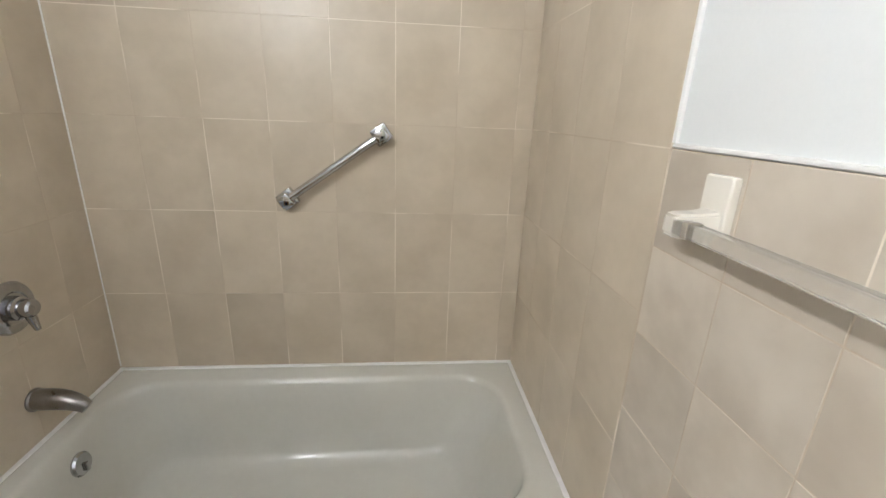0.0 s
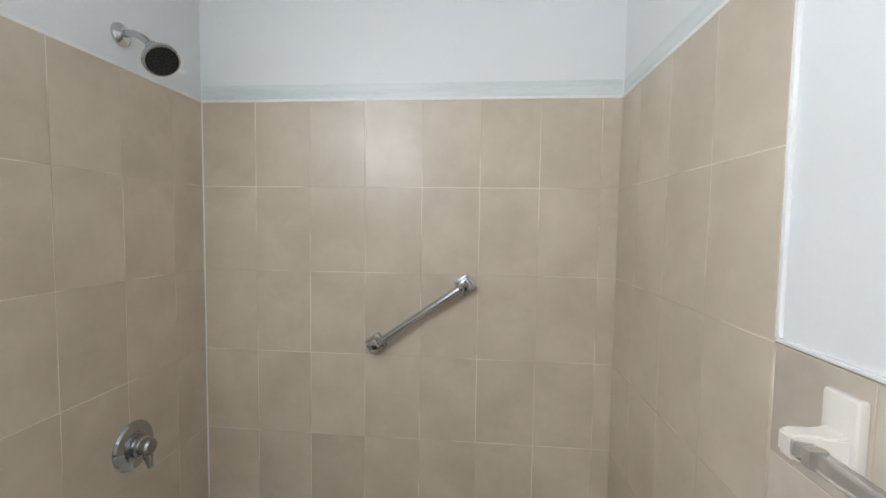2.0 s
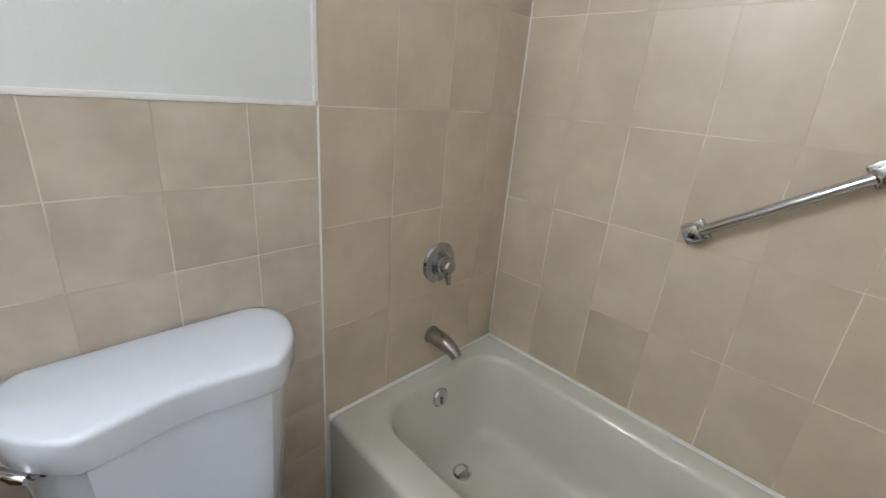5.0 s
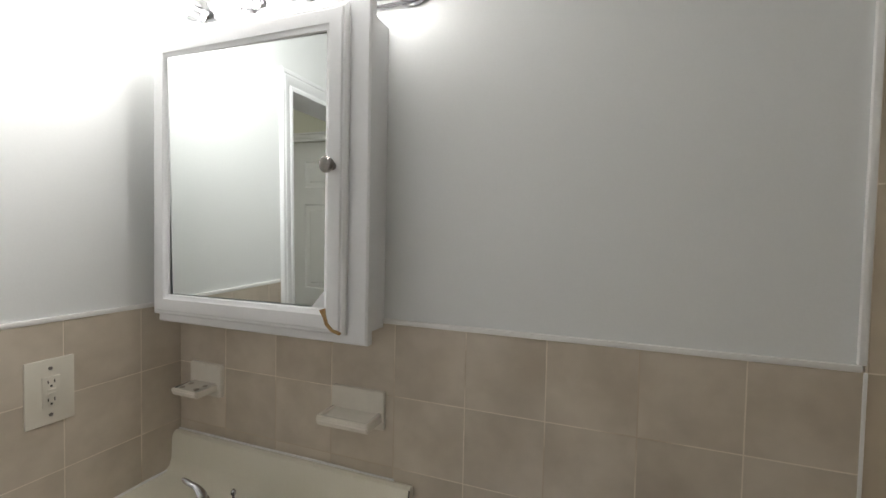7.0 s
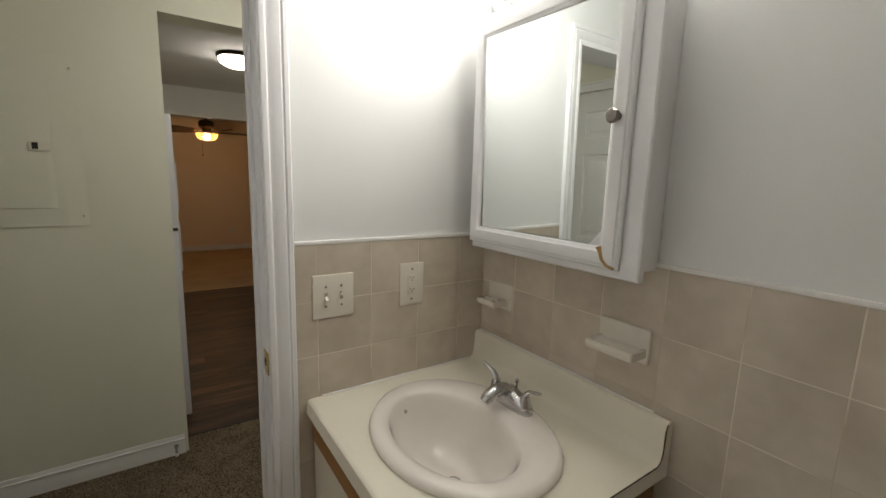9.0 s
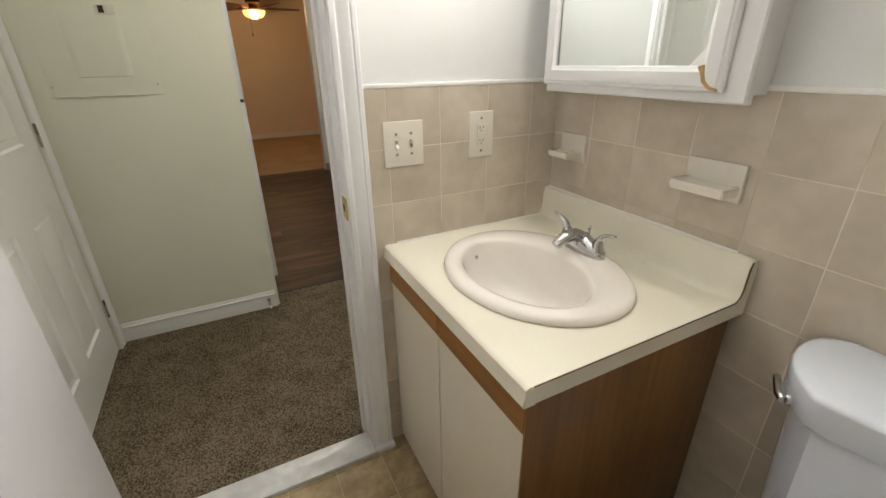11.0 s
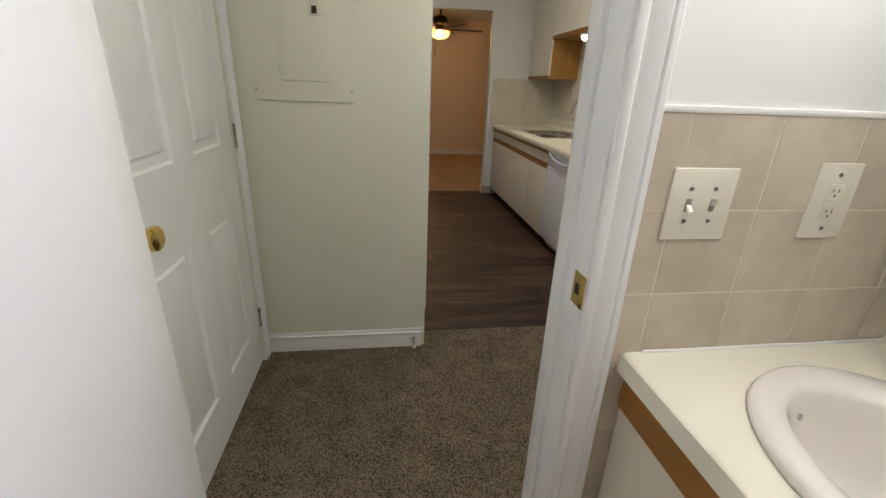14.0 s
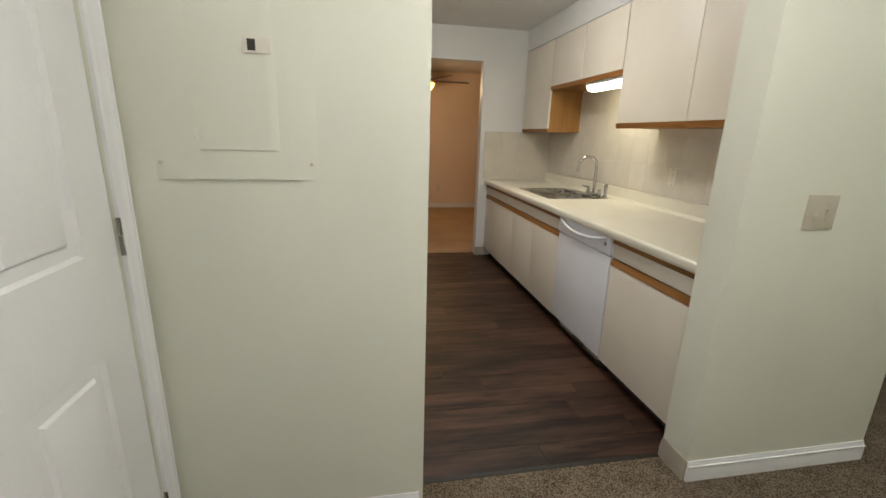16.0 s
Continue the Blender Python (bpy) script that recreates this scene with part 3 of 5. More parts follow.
def toilet():
    t = thing("toilet", (0.36, -1.2, 0), "white two-piece toilet with a curved tank lid", "toilet")
    cy = -1.198

    def outline(g, z):
        """Tank outline: flat back, wide rounded front corners and a faintly hollow front; g grows it."""
        end = [(v.x, v.y) for v in bez((0.006, -0.195, 0), (-0.004, -0.268, 0), (0.155, -0.285, 0), (0.246, -0.158, 0), 12)]
        front = [(0.246 - 0.02 * math.cos(math.pi / 2 * u) ** 2, 0.158 * u) for u in [-0.85 + 0.17 * i for i in range(11)]]
        outline_pts = end + front + [(x, -y) for x, y in reversed(end)]
        pts = [(x + (g if x > 0.05 else 0), cy + y * (1 + g / 0.26), z) for x, y in outline_pts]
        return pts

    bm = bmesh.new()
    rings(bm, [outline(-0.04, 0.4), outline(-0.032, 0.41), outline(-0.022, 0.6), outline(-0.014, 0.782)], cap0=True, cap1=True)
    part("tank", bm, M_CHINA, t, smooth=40)
    bm = bmesh.new()
    rings(bm, [outline(-0.012, 0.778), outline(-0.001, 0.781), outline(0.003, 0.787), outline(0.003, 0.84), outline(0.001, 0.846), outline(-0.004, 0.85), outline(-0.02, 0.852), outline(-0.06, 0.8525)], cap0=True, cap1=True)
    part("tank_lid", bm, M_CHINA, t, smooth=40)
    bm = bmesh.new()
    lathe(bm, [(0, 0), (0.015, 0), (0.015, 0.008), (0.009, 0.012), (0.009, 0.02), (0, 0.02)], wall_disc((0.55, -0.83, 0), (0.176, cy - 0.196, 0.77)), 16)
    handle = part("flush_handle", bm, M_CHROME, t, "chrome flush handle")
    bm = bmesh.new()
    tube(bm, [(0.192, cy - 0.216, 0.77), (0.18, cy - 0.227, 0.772), (0.16, cy - 0.243, 0.775), (0.14, cy - 0.256, 0.777), (0.134, cy - 0.259, 0.777)], [0.0085, 0.0115, 0.008, 0.008, 0.004], 12)
    part("lever", bm, M_CHROME, handle)
    # bowl, seat and lid in front of the tank
    bm = bmesh.new()
    rings(bm, [oval(0.4, cy, 0.22, 0.11, 0.0, 40), oval(0.4, cy, 0.215, 0.105, 0.05, 40), oval(0.41, cy, 0.2, 0.1, 0.15, 40), oval(0.44, cy, 0.235, 0.14, 0.28, 40),
               oval(0.455, cy, 0.26, 0.178, 0.37, 40), oval(0.455, cy, 0.265, 0.183, 0.395, 40), oval(0.455, cy, 0.2, 0.13, 0.395, 40), oval(0.45, cy, 0.17, 0.11, 0.34, 40), oval(0.43, cy, 0.06, 0.05, 0.22, 40)], cap0=True, cap1=True)
    part("bowl", bm, M_CHINA, t, smooth=50)
    bm = bmesh.new()
    box(bm, 0.01, 0.26, cy - 0.1, cy + 0.1, 0.2, 0.4, 0.02)
    part("tank_base", bm, M_CHINA, t)
    for nm, z, k in (("seat", 0.398, 1.0), ("seat_lid", 0.418, 0.985)):
        bm = bmesh.new()
        rings(bm, [oval(0.455, cy, 0.262 * k, 0.185 * k, z, 40), oval(0.455, cy, 0.27 * k, 0.19 * k, z + 0.005, 40), oval(0.455, cy, 0.268 * k, 0.188 * k, z + 0.014, 40), oval(0.455, cy, 0.25 * k, 0.175 * k, z + 0.018, 40)], cap0=True, cap1=True)
        part(nm, bm, M_CHINA, t, smooth=50)


VX, VY0, VY1, VZ = 0.68, YD + 0.001, -1.61, 0.845
SX, SY = 0.37, -1.982


def vanity():
    t = thing("vanity_cabinet", (0.33, -1.98, 0), "almond two-door vanity cabinet with oak trim and brown side", "cabinet")
    xf = 0.66
    part("body", boxes((0.008, xf - 0.02, VY0, -1.637, 0.08, 0.69)), M_CABDOOR, t)
    part("side_panel", boxes((0.03, xf - 0.001, -1.637, -1.622, 0.012, 0.797), bevel=0.001), M_SIDE, t, "brown wood grain side panel")
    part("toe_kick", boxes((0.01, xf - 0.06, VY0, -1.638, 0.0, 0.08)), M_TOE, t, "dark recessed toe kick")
    ys = (VY0 + 0.005, -2.0, -1.623)
    for a, b in zip(ys, ys[1:]):
        bm = boxes((xf - 0.02, xf, a + 0.003, b - 0.003, 0.022, 0.712), bevel=0.002)
        d = part("door", bm, M_CABDOOR, t)
        bm = bmesh.new()
        prism(bm, [(xf - 0.02, 0.714), (xf + 0.003, 0.714), (xf + 0.004, 0.75), (xf + 0.001, 0.787), (xf - 0.02, 0.787)], "y", a + 0.002, b - 0.002)
        part("finger_rail", bm, M_WOODH, d, "honey oak finger rail")
    part("stile", boxes((xf - 0.05, xf - 0.021, VY0, VY0 + 0.005, 0.02, 0.79)), M_CABDOOR, t)


def vanity_top():
    t = thing("countertop", (0.34, -1.98, 0.8), "cream laminate vanity countertop with raised backsplash", "countertop")
    bm = bmesh.new()
    n = 64
    x0, x1 = 0.03, VX - 0.03

    def edge(a, z):
        c, s = math.cos(a), math.sin(a)
        k = min(((x1 - SX) / c if c > 0 else (x0 - SX) / c) if abs(c) > 1e-6 else 9, ((VY1 - SY) / s if s > 0 else (VY0 - SY) / s) if abs(s) > 1e-6 else 9)
        return (SX + c * k, SY + s * k, z)

    corner = [math.atan2(y - SY, x - SX) % (2 * math.pi) for x in (x0, x1) for y in (VY0, VY1)]
    angles = sorted([2 * math.pi * i / n for i in range(n)] + corner)
    hole = [(SX + 0.21 * math.cos(a), SY + 0.262 * math.sin(a)) for a in angles]
    rings(bm, [[(x, y, VZ - 0.03) for x, y in hole], [(x, y, VZ) for x, y in hole], [edge(a, VZ) for a in angles], [edge(a, VZ - 0.03) for a in angles], [(x, y, VZ - 0.03) for x, y in hole]])
    # rolled front edge
    pr = [(x1 - 0.0, VZ - 0.03), (x1, VZ)] + [(x1 + 0.012 + 0.018 * math.sin(a), VZ - 0.018 + 0.018 * math.cos(a)) for a in [math.pi * i / 12 * 0.5 for i in range(7)]] + [(VX, VZ - 0.042), (VX - 0.004, VZ - 0.047), (x1, VZ - 0.047)]
    part("slab", bm, M_LAMINATE, t)
    bm = bmesh.new()
    prism(bm, pr, "y", VY0, VY1)
    part("rolled_front_edge", bm, M_LAMINATE, t)
    bm = bmesh.new()
    bs = [(0.002, VZ - 0.03), (0.002, VZ + 0.1), (0.006, VZ + 0.106), (0.016, VZ + 0.108), (0.024, VZ + 0.104), (0.028, VZ + 0.094), (0.031, VZ + 0.03), (0.037, VZ + 0.012), (0.05, VZ + 0.0015), (0.06, VZ + 0.0005), (0.03, VZ - 0.03)]
    prism(bm, bs, "y", VY0, VY1)
    part("backsplash", bm, M_LAMINATE, t)
    bm = bmesh.new()
    prism(bm, [(x, z) for x, z in bs[:-2]] + [(0.06, VZ - 0.001), (VX - 0.02, VZ - 0.001), (VX - 0.004, VZ - 0.012), (VX - 0.004, VZ - 0.042), (0.003, VZ - 0.042)], "y", VY1, VY1 + 0.0015)
    part("end_strip", bm, M_LAMINATE, t)
    # dark lines put the shade of the edge gap into colour
    bm = bmesh.new()
    tube(bm, [(x, VY1 + 0.0012, z) for x, z in bs[4:-1]] + [(0.2, VY1 + 0.0012, VZ), (VX - 0.1, VY1 + 0.0012, VZ - 0.001), (VX - 0.022, VY1 + 0.0012, VZ - 0.001)], [0.0016] * 7 + [0.0014, 0.0007, 0.0005], 6)
    part("edge_seam", bm, M_TOE, t, "dark line standing for gap shade along the laminate edge")
    bm = bmesh.new()
    prism(bm, [(0.055, VZ - 0.0015), (0.055, VZ + 0.001), (VX - 0.022, VZ + 0.001), (VX - 0.022, VZ - 0.0015)], "y", VY1 + 0.0004, VY1 + 0.0021)
    tube(bm, [(0.0335, VY1 + 0.0015, VZ + 0.09), (0.0345, VY1 + 0.0015, VZ + 0.03), (0.041, VY1 + 0.0015, VZ + 0.011), (0.056, VY1 + 0.0015, VZ)], 0.0011, 6)
    part("seam_line", bm, M_SIDE, t, "dark brown line painting in shade at the laminate edge")
    bm = bmesh.new()
    tube(bm, [(0.03 + 0.1 * i, VY0 + 0.003, VZ + 0.002 + 0.001 * math.sin(i * 2.3)) for i in range(7)], [0.003, 0.0034, 0.003, 0.0036, 0.0031, 0.0034, 0.003], 8)
    tube(bm, [(0.004, VY0 + 0.1 * i, VZ + 0.107 + 0.0008 * math.sin(i * 1.7)) for i in range(8)], [0.003, 0.0033, 0.0029, 0.0033, 0.003, 0.0034, 0.003, 0.003], 8)
    part("caulk_line", bm, M_CAULK, t, "uneven white caulk along the tile")


def sink():
    t = thing("bathroom_sink", (SX, SY, VZ), "bisque oval drop-in sink in the vanity top", "sink")
    bm = bmesh.new()
    c, s = SX, SY
    f = 0.034
    loops = [oval(c, s, 0.236, 0.29, VZ + 0.0005, 64), oval(c, s, 0.238, 0.292, VZ + 0.006, 64), oval(c, s, 0.232, 0.286, VZ + 0.017, 64), oval(c, s, 0.221, 0.275, VZ + 0.022, 64),
             oval(c + f * 0.5, s, 0.19, 0.248, VZ + 0.023, 64), oval(c + f, s, 0.156, 0.222, VZ + 0.02, 64), oval(c + f, s, 0.149, 0.214, VZ + 0.01, 64), oval(c + f, s, 0.144, 0.206, VZ - 0.01, 64),
             oval(c + f, s, 0.134, 0.19, VZ - 0.05, 64), oval(c + f * 0.8, s, 0.112, 0.158, VZ - 0.1, 64), oval(c + f * 0.6, s, 0.074, 0.098, VZ - 0.138, 64), oval(c + f * 0.6, s, 0.025, 0.026, VZ - 0.15, 64)]
    rings(bm, loops, cap1=True)
    part("basin", bm, M_BISQUE, t, smooth=60)
    bm = bmesh.new()
    lathe(bm, [(0, 0), (0.023, 0), (0.024, 0.003), (0.017, 0.005), (0.015, 0.002), (0, 0.003)], pose(c + f * 0.6, s, VZ - 0.1505), 20)
    part("drain", bm, M_CHROME, t, "chrome drain")
    bm = bmesh.new()
    lathe(bm, [(0, -0.004), (0.006, -0.004), (0.0064, 0.0015), (0.0045, 0.002), (0.003, 0.0), (0, 0.0)], wall_disc((-0.1, 1, 0.3), (c + f + 0.03, s - 0.195, VZ - 0.022)), 16)
    part("overflow_hole", bm, M_CHROME, t, "small overflow ring")


def bath_faucet():
    x, y, z = 0.182, -1.994, VZ + 0.021
    t = thing("bathroom_faucet", (x, y, z), "chrome two-handle centerset faucet on the sink", "faucet")
    bm = bmesh.new()
    rings(bm, [oval(x, y, 0.026, 0.088, z, 32, 3), oval(x, y, 0.026, 0.088, z + 0.01, 32, 3), oval(x, y, 0.025, 0.086, z + 0.02, 32, 3), oval(x, y, 0.024, 0.07, z + 0.031, 32, 3), oval(x, y, 0.023, 0.045, z + 0.044, 32, 2.5), oval(x, y, 0.018, 0.022, z + 0.053, 32, 2)], cap0=True, cap1=True)
    base = part("base", bm, M_CHROME, t)
    bm = bmesh.new()
    tube(bm, bez((x - 0.004, y, z + 0.014), (x + 0.0, y, z + 0.064), (x + 0.06, y, z + 0.07), (x + 0.1, y, z + 0.034), 12),
         [0.024, 0.024, 0.024, 0.0235, 0.023, 0.0225, 0.022, 0.0215, 0.021, 0.0205, 0.02, 0.019, 0.015], 18, 0.85)
    part("spout", bm, M_CHROME, t)
    for s in (-1, 1):
        bm = bmesh.new()
        yy = y + s * 0.062
        lathe(bm, [(0, 0.015), (0.021, 0.015), (0.021, 0.022), (0.017, 0.03), (0.015, 0.045), (0.012, 0.052), (0, 0.054)], pose(x, yy, z), 20)
        hub = part("handle", bm, M_CHROME, t)
        bm = bmesh.new()
        tube(bm, bez((x, yy, z + 0.048), (x + 0.0, yy + s * 0.012, z + 0.082), (x + 0.004, yy + s * 0.03, z + 0.075), (x + 0.004, yy + s * 0.06, z + 0.086), 8), [0.012, 0.0115, 0.01, 0.0085, 0.0075, 0.007, 0.0068, 0.007, 0.004], 12, 0.7)
        part("lever", bm, M_CHROME, hub)
    bm = bmesh.new()
    lathe(bm, [(0, 0), (0.003, 0), (0.003, 0.05), (0.006, 0.053), (0.006, 0.06), (0.003, 0.064), (0, 0.064)], pose(x - 0.027, y, z + 0.008), 12)
    part("lift_rod", bm, M_CHROME, t)


def medicine_cabinet():
    y0, y1, z0, z1, xf = -2.276, -1.665, 1.3, 2.028, 0.128
    t = thing("medicine_cabinet", (0.06, -1.97, 1.3), "white wooden medicine cabinet with mirror door and chipped corner", "cabinet")
    part("body", boxes((-0.004, xf - 0.02, y0 + 0.012, y1 - 0.03, z0 + 0.014, z1 - 0.014)), M_TRIM, t)
    # face frame with a moulded edge
    bm = bmesh.new()
    prof = [(0.0, xf - 0.022), (0.0, xf - 0.004), (0.004, xf), (0.03, xf)]

    def ring(off, x):
        return [(x, y0 + off, z0 + off), (x, y1 - off, z0 + off), (x, y1 - off, z1 - off), (x, y0 + off, z1 - off)]

    rings(bm, [ring(o, x) for o, x in prof], cap0=True, cap1=True)
    part("face_frame", bm, M_TRIM, t)
    # door: sits proud, hinged on the corner side
    dy0, dy1, dz0, dz1 = y0 + 0.004, y1 - 0.045, z0 + 0.022, z1 - 0.024
    bm = bmesh.new()
    fw = 0.052

    def dring(off, x):
        return [(x, dy0 + off, dz0 + off), (x, dy1 - off, dz0 + off), (x, dy1 - off, dz1 - off), (x, dy0 + off, dz1 - off)]

    rings(bm, [dring(o, xf + x) for o, x in ((0.006, 0.001), (0.0, 0.004), (0.0, 0.012), (0.004, 0.016), (0.009, 0.016), (0.012, 0.02), (0.018, 0.021), (fw - 0.012, 0.021), (fw - 0.008, 0.017), (fw - 0.002, 0.015), (fw, 0.01))])
    door = part("door", bm, M_TRIM, t)
    bm = boxes((-0.003, 0.003, -(dy1 - dy0) / 2 + fw - 0.004, (dy1 - dy0) / 2 - fw + 0.004, -(dz1 - dz0) / 2 + fw - 0.004, (dz1 - dz0) / 2 - fw + 0.004))
    bmesh.ops.transform(bm, matrix=pose(xf + 0.004, (dy0 + dy1) / 2, (dz0 + dz1) / 2, 0, 0.8, 0.9), verts=bm.verts[:])
    part("mirror", bm, M_MIRROR, door, "clear mirror glass")
    part("mirror_back", boxes((xf - 0.008, xf - 0.004, dy0 + 0.01, dy1 - 0.01, dz0 + 0.01, dz1 - 0.01)), M_TRIM, door)
    bm = bmesh.new()
    lathe(bm, [(0, 0), (0.009, 0), (0.007, 0.008), (0.008, 0.014), (0.016, 0.019), (0.017, 0.025), (0.013, 0.03), (0.006, 0.0315), (0, 0.031)], wall_disc((1, 0, 0), (xf + 0.02, dy1 - 0.028, 1.672)), 24)
    part("knob", bm, M_NICKEL, door, "dull pewter knob")
    # peeled veneer at the lower corner
    bm = bmesh.new()
    pts = [(dy1 - 0.056, dz0 + 0.05), (dy1 - 0.045, dz0 + 0.054), (dy1 - 0.04, dz0 + 0.04), (dy1 - 0.035, dz0 + 0.024), (dy1 - 0.022, dz0 + 0.012), (dy1 - 0.006, dz0 + 0.006), (dy1 - 0.007, dz0 + 0.002), (dy1 - 0.026, dz0 + 0.007), (dy1 - 0.041, dz0 + 0.02), (dy1 - 0.047, dz0 + 0.036)]
    prism(bm, pts, "x", xf + 0.014, xf + 0.0235)
    part("chipped_patch", bm, M_CHIP, door, "bare brown chipped veneer")
    return t


def light_bar():
    zc = 2.114
    t = thing("vanity_light", (0.02, -1.966, zc), "chrome vanity light bar with four lit globe bulbs", "lamp")
    bm = bmesh.new()
    pr = [(-0.005, -0.05), (0.006, -0.056), (0.008, -0.05), (0.018, -0.047), (0.02, -0.04), (0.03, -0.036), (0.033, -0.028), (0.041, -0.022), (0.043, 0), (0.041, 0.022), (0.033, 0.028), (0.03, 0.036), (0.02, 0.04), (0.018, 0.047), (0.008, 0.05), (0.006, 0.056), (-0.005, 0.05)]
    prism(bm, [(u, zc + v) for u, v in pr], "y", -2.3, -1.632)
    part("bar", bm, M_CHROME, t, "polished chrome bar")
    for y in (-2.3, -1.632):
        bm = bmesh.new()
        s = -1 if y < -2 else 1
        m = wall_disc((1, 0, 0), (-0.005, y, zc))
        lathe(bm, [(0, 0), (0.06, 0), (0.061, 0.007), (0.056, 0.009), (0.056, 0.015), (0.05, 0.017), (0.05, 0.023), (0.044, 0.025), (0.044, 0.031), (0.036, 0.034), (0.034, 0.04), (0.02, 0.044), (0.0, 0.045)], m, 28)
        part("end_cap", bm, M_CHROME, t)
    for y in (-2.243, -2.06, -1.877, -1.695):
        bm = bmesh.new()
        lathe(bm, [(0, 0), (0.036, 0), (0.036, 0.008), (0.026, 0.014), (0.0245, 0.04), (0.021, 0.042), (0.0, 0.042)], wall_disc((1, 0, 0), (0.036, y, zc)), 20)
        sock = part("socket", bm, M_CHROME, t)
        bm = bmesh.new()
        arc = [(0.05 * math.sin(math.pi * i / 20), -0.05 * math.cos(math.pi * i / 20)) for i in range(21)]
        for nm, a, b, mat, lab in (("bulb", 16, 21, M_BULB, "lit white globe bulb"), ("bulb_side", 8, 17, M_BULBSIDE, "softer side of the globe"), ("bulb_rear", 0, 9, M_BULBREAR, "dimmer rear of the globe")):
            bm = bmesh.new()
            at = wall_disc((1, 0, 0), (0.122, y, zc))
            rings(bm, [[at @ Vector((max(r, 1e-4) * math.cos(math.pi * i / 12), max(r, 1e-4) * math.sin(math.pi * i / 12), z)) for i in range(24)] for r, z in arc[a:b]])
            part(nm, bm, mat, sock, lab)


def soap_holder(y, w, z, name, label, holes):
    t = thing(name, (0, y, z), label, "holder")
    part("back_plate", boxes((-0.003, 0.013, y - w / 2, y + w / 2, z - 0.03, z + 0.062), bevel=0.005), M_CERAMIC, t)
    bm = bmesh.new()
    d = 0.082
    pr = [(0.01, z - 0.012), (0.01, z + 0.01), (d - 0.01, z + 0.004), (d - 0.002, z + 0.01), (d, z + 0.003), (d - 0.006, z - 0.012)]
    e = w / 2 - 0.012 if holes else w / 2 - 0.004
    prism(bm, pr, "y", y - e, y + e)
    bmesh.ops.bevel(bm, geom=bm.edges[:], offset=0.003, segments=2, affect="EDGES")
    shelf = part("shelf", bm, M_CERAMIC, t)
    if holes:
        for hx, hy in ((0.034, -0.026), (0.034, 0.026), (0.062, -0.026), (0.062, 0.026)):
            bm = bmesh.new()
            lathe(bm, [(0, 0), (0.007, 0), (0.007, 0.002), (0, 0.002)], pose(hx, y + hy, z + 0.0065), 12)
            part("brush_hole", bm, M_BASEVINYL, shelf)
    else:
        for k in (-1, 1):
            part("tray_rim", boxes((0.012, d - 0.004, y + k * (e - 0.005) - 0.004, y + k * (e - 0.005) + 0.004, z, z + 0.013), bevel=0.003), M_CERAMIC, shelf)
        part("tray_rim", boxes((d - 0.012, d - 0.003, y - e + 0.001, y + e - 0.001, z, z + 0.0125), bevel=0.003), M_CERAMIC, shelf)


def wall_plate(name, label, cat, m, w, h, kind, mat=None):
    """A cover plate built in its own frame: x across, z up, y out of the wall."""
    mat = mat or M_PLATE
    t = thing(name, tuple(m.translation), label, cat)

    def put(nm, bm, mt, par):
        bmesh.ops.transform(bm, matrix=m, verts=bm.verts[:])
        return part(nm, bm, mt, par)

    bm = bmesh.new()
    box(bm, -w / 2, w / 2, -0.001, 0.006, -h / 2, h / 2, 0.003)
    plate = put("cover_plate", bm, mat, t)
    xs = {"double": (-0.024, 0.024), "outlet": (0,), "kitchen": (-0.023, 0.023)}[kind]
    for i, x in enumerate(xs):
        if kind in ("double", "kitchen"):
            bm = bmesh.new()
            box(bm, x - 0.005, x + 0.005, 0.0055, 0.0075, -0.012, 0.012, 0.001)
            put("toggle_frame", bm, mat if kind == "kitchen" else M_BASEVINYL, plate)
            bm = bmesh.new()
            up = -1 if i else 1
            tip = 0.012 if kind == "kitchen" else 0.019
            prism(bm, [(0.004, -0.004), (tip, up * 0.012 - 0.003), (tip, up * 0.012 + 0.003), (0.004, 0.004)], "x", x - 0.004, x + 0.004)
            put("toggle", bm, mat, plate)
            screws = (-0.03, 0.03)
        elif kind == "outlet":
            bm = bmesh.new()
            box(bm, x - 0.0165, x + 0.0165, 0.0055, 0.0085, -0.034, 0.034, 0.001)
            body = put("receptacle", bm, mat, plate)
            for z in (-0.02, 0.02):
                bm = bmesh.new()
                for q in (-0.006, 0.006):
                    box(bm, q - 0.001, q + 0.001, 0.0083, 0.0088, z - 0.001, z + 0.006)
                box(bm, -0.002, 0.002, 0.0083, 0.0088, z - 0.009, z - 0.005)
                put("slots", bm, M_TOE, body)
            bm = bmesh.new()
            for z in (-0.004, 0.004):
                box(bm, -0.008, 0.008, 0.008, 0.0098, z - 0.003, z + 0.003, 0.0006)
            put("test_buttons", bm, mat, body)
            screws = (-0.052, 0.052)
        for z in screws:
            bm = bmesh.new()
            lathe(bm, [(0, 0.005), (0.0046, 0.005), (0.0036, 0.0078), (0, 0.008)], pose(x, 0, z, -90), 10)
            put("screw", bm, mat if kind == "kitchen" else M_NICKEL, plate)


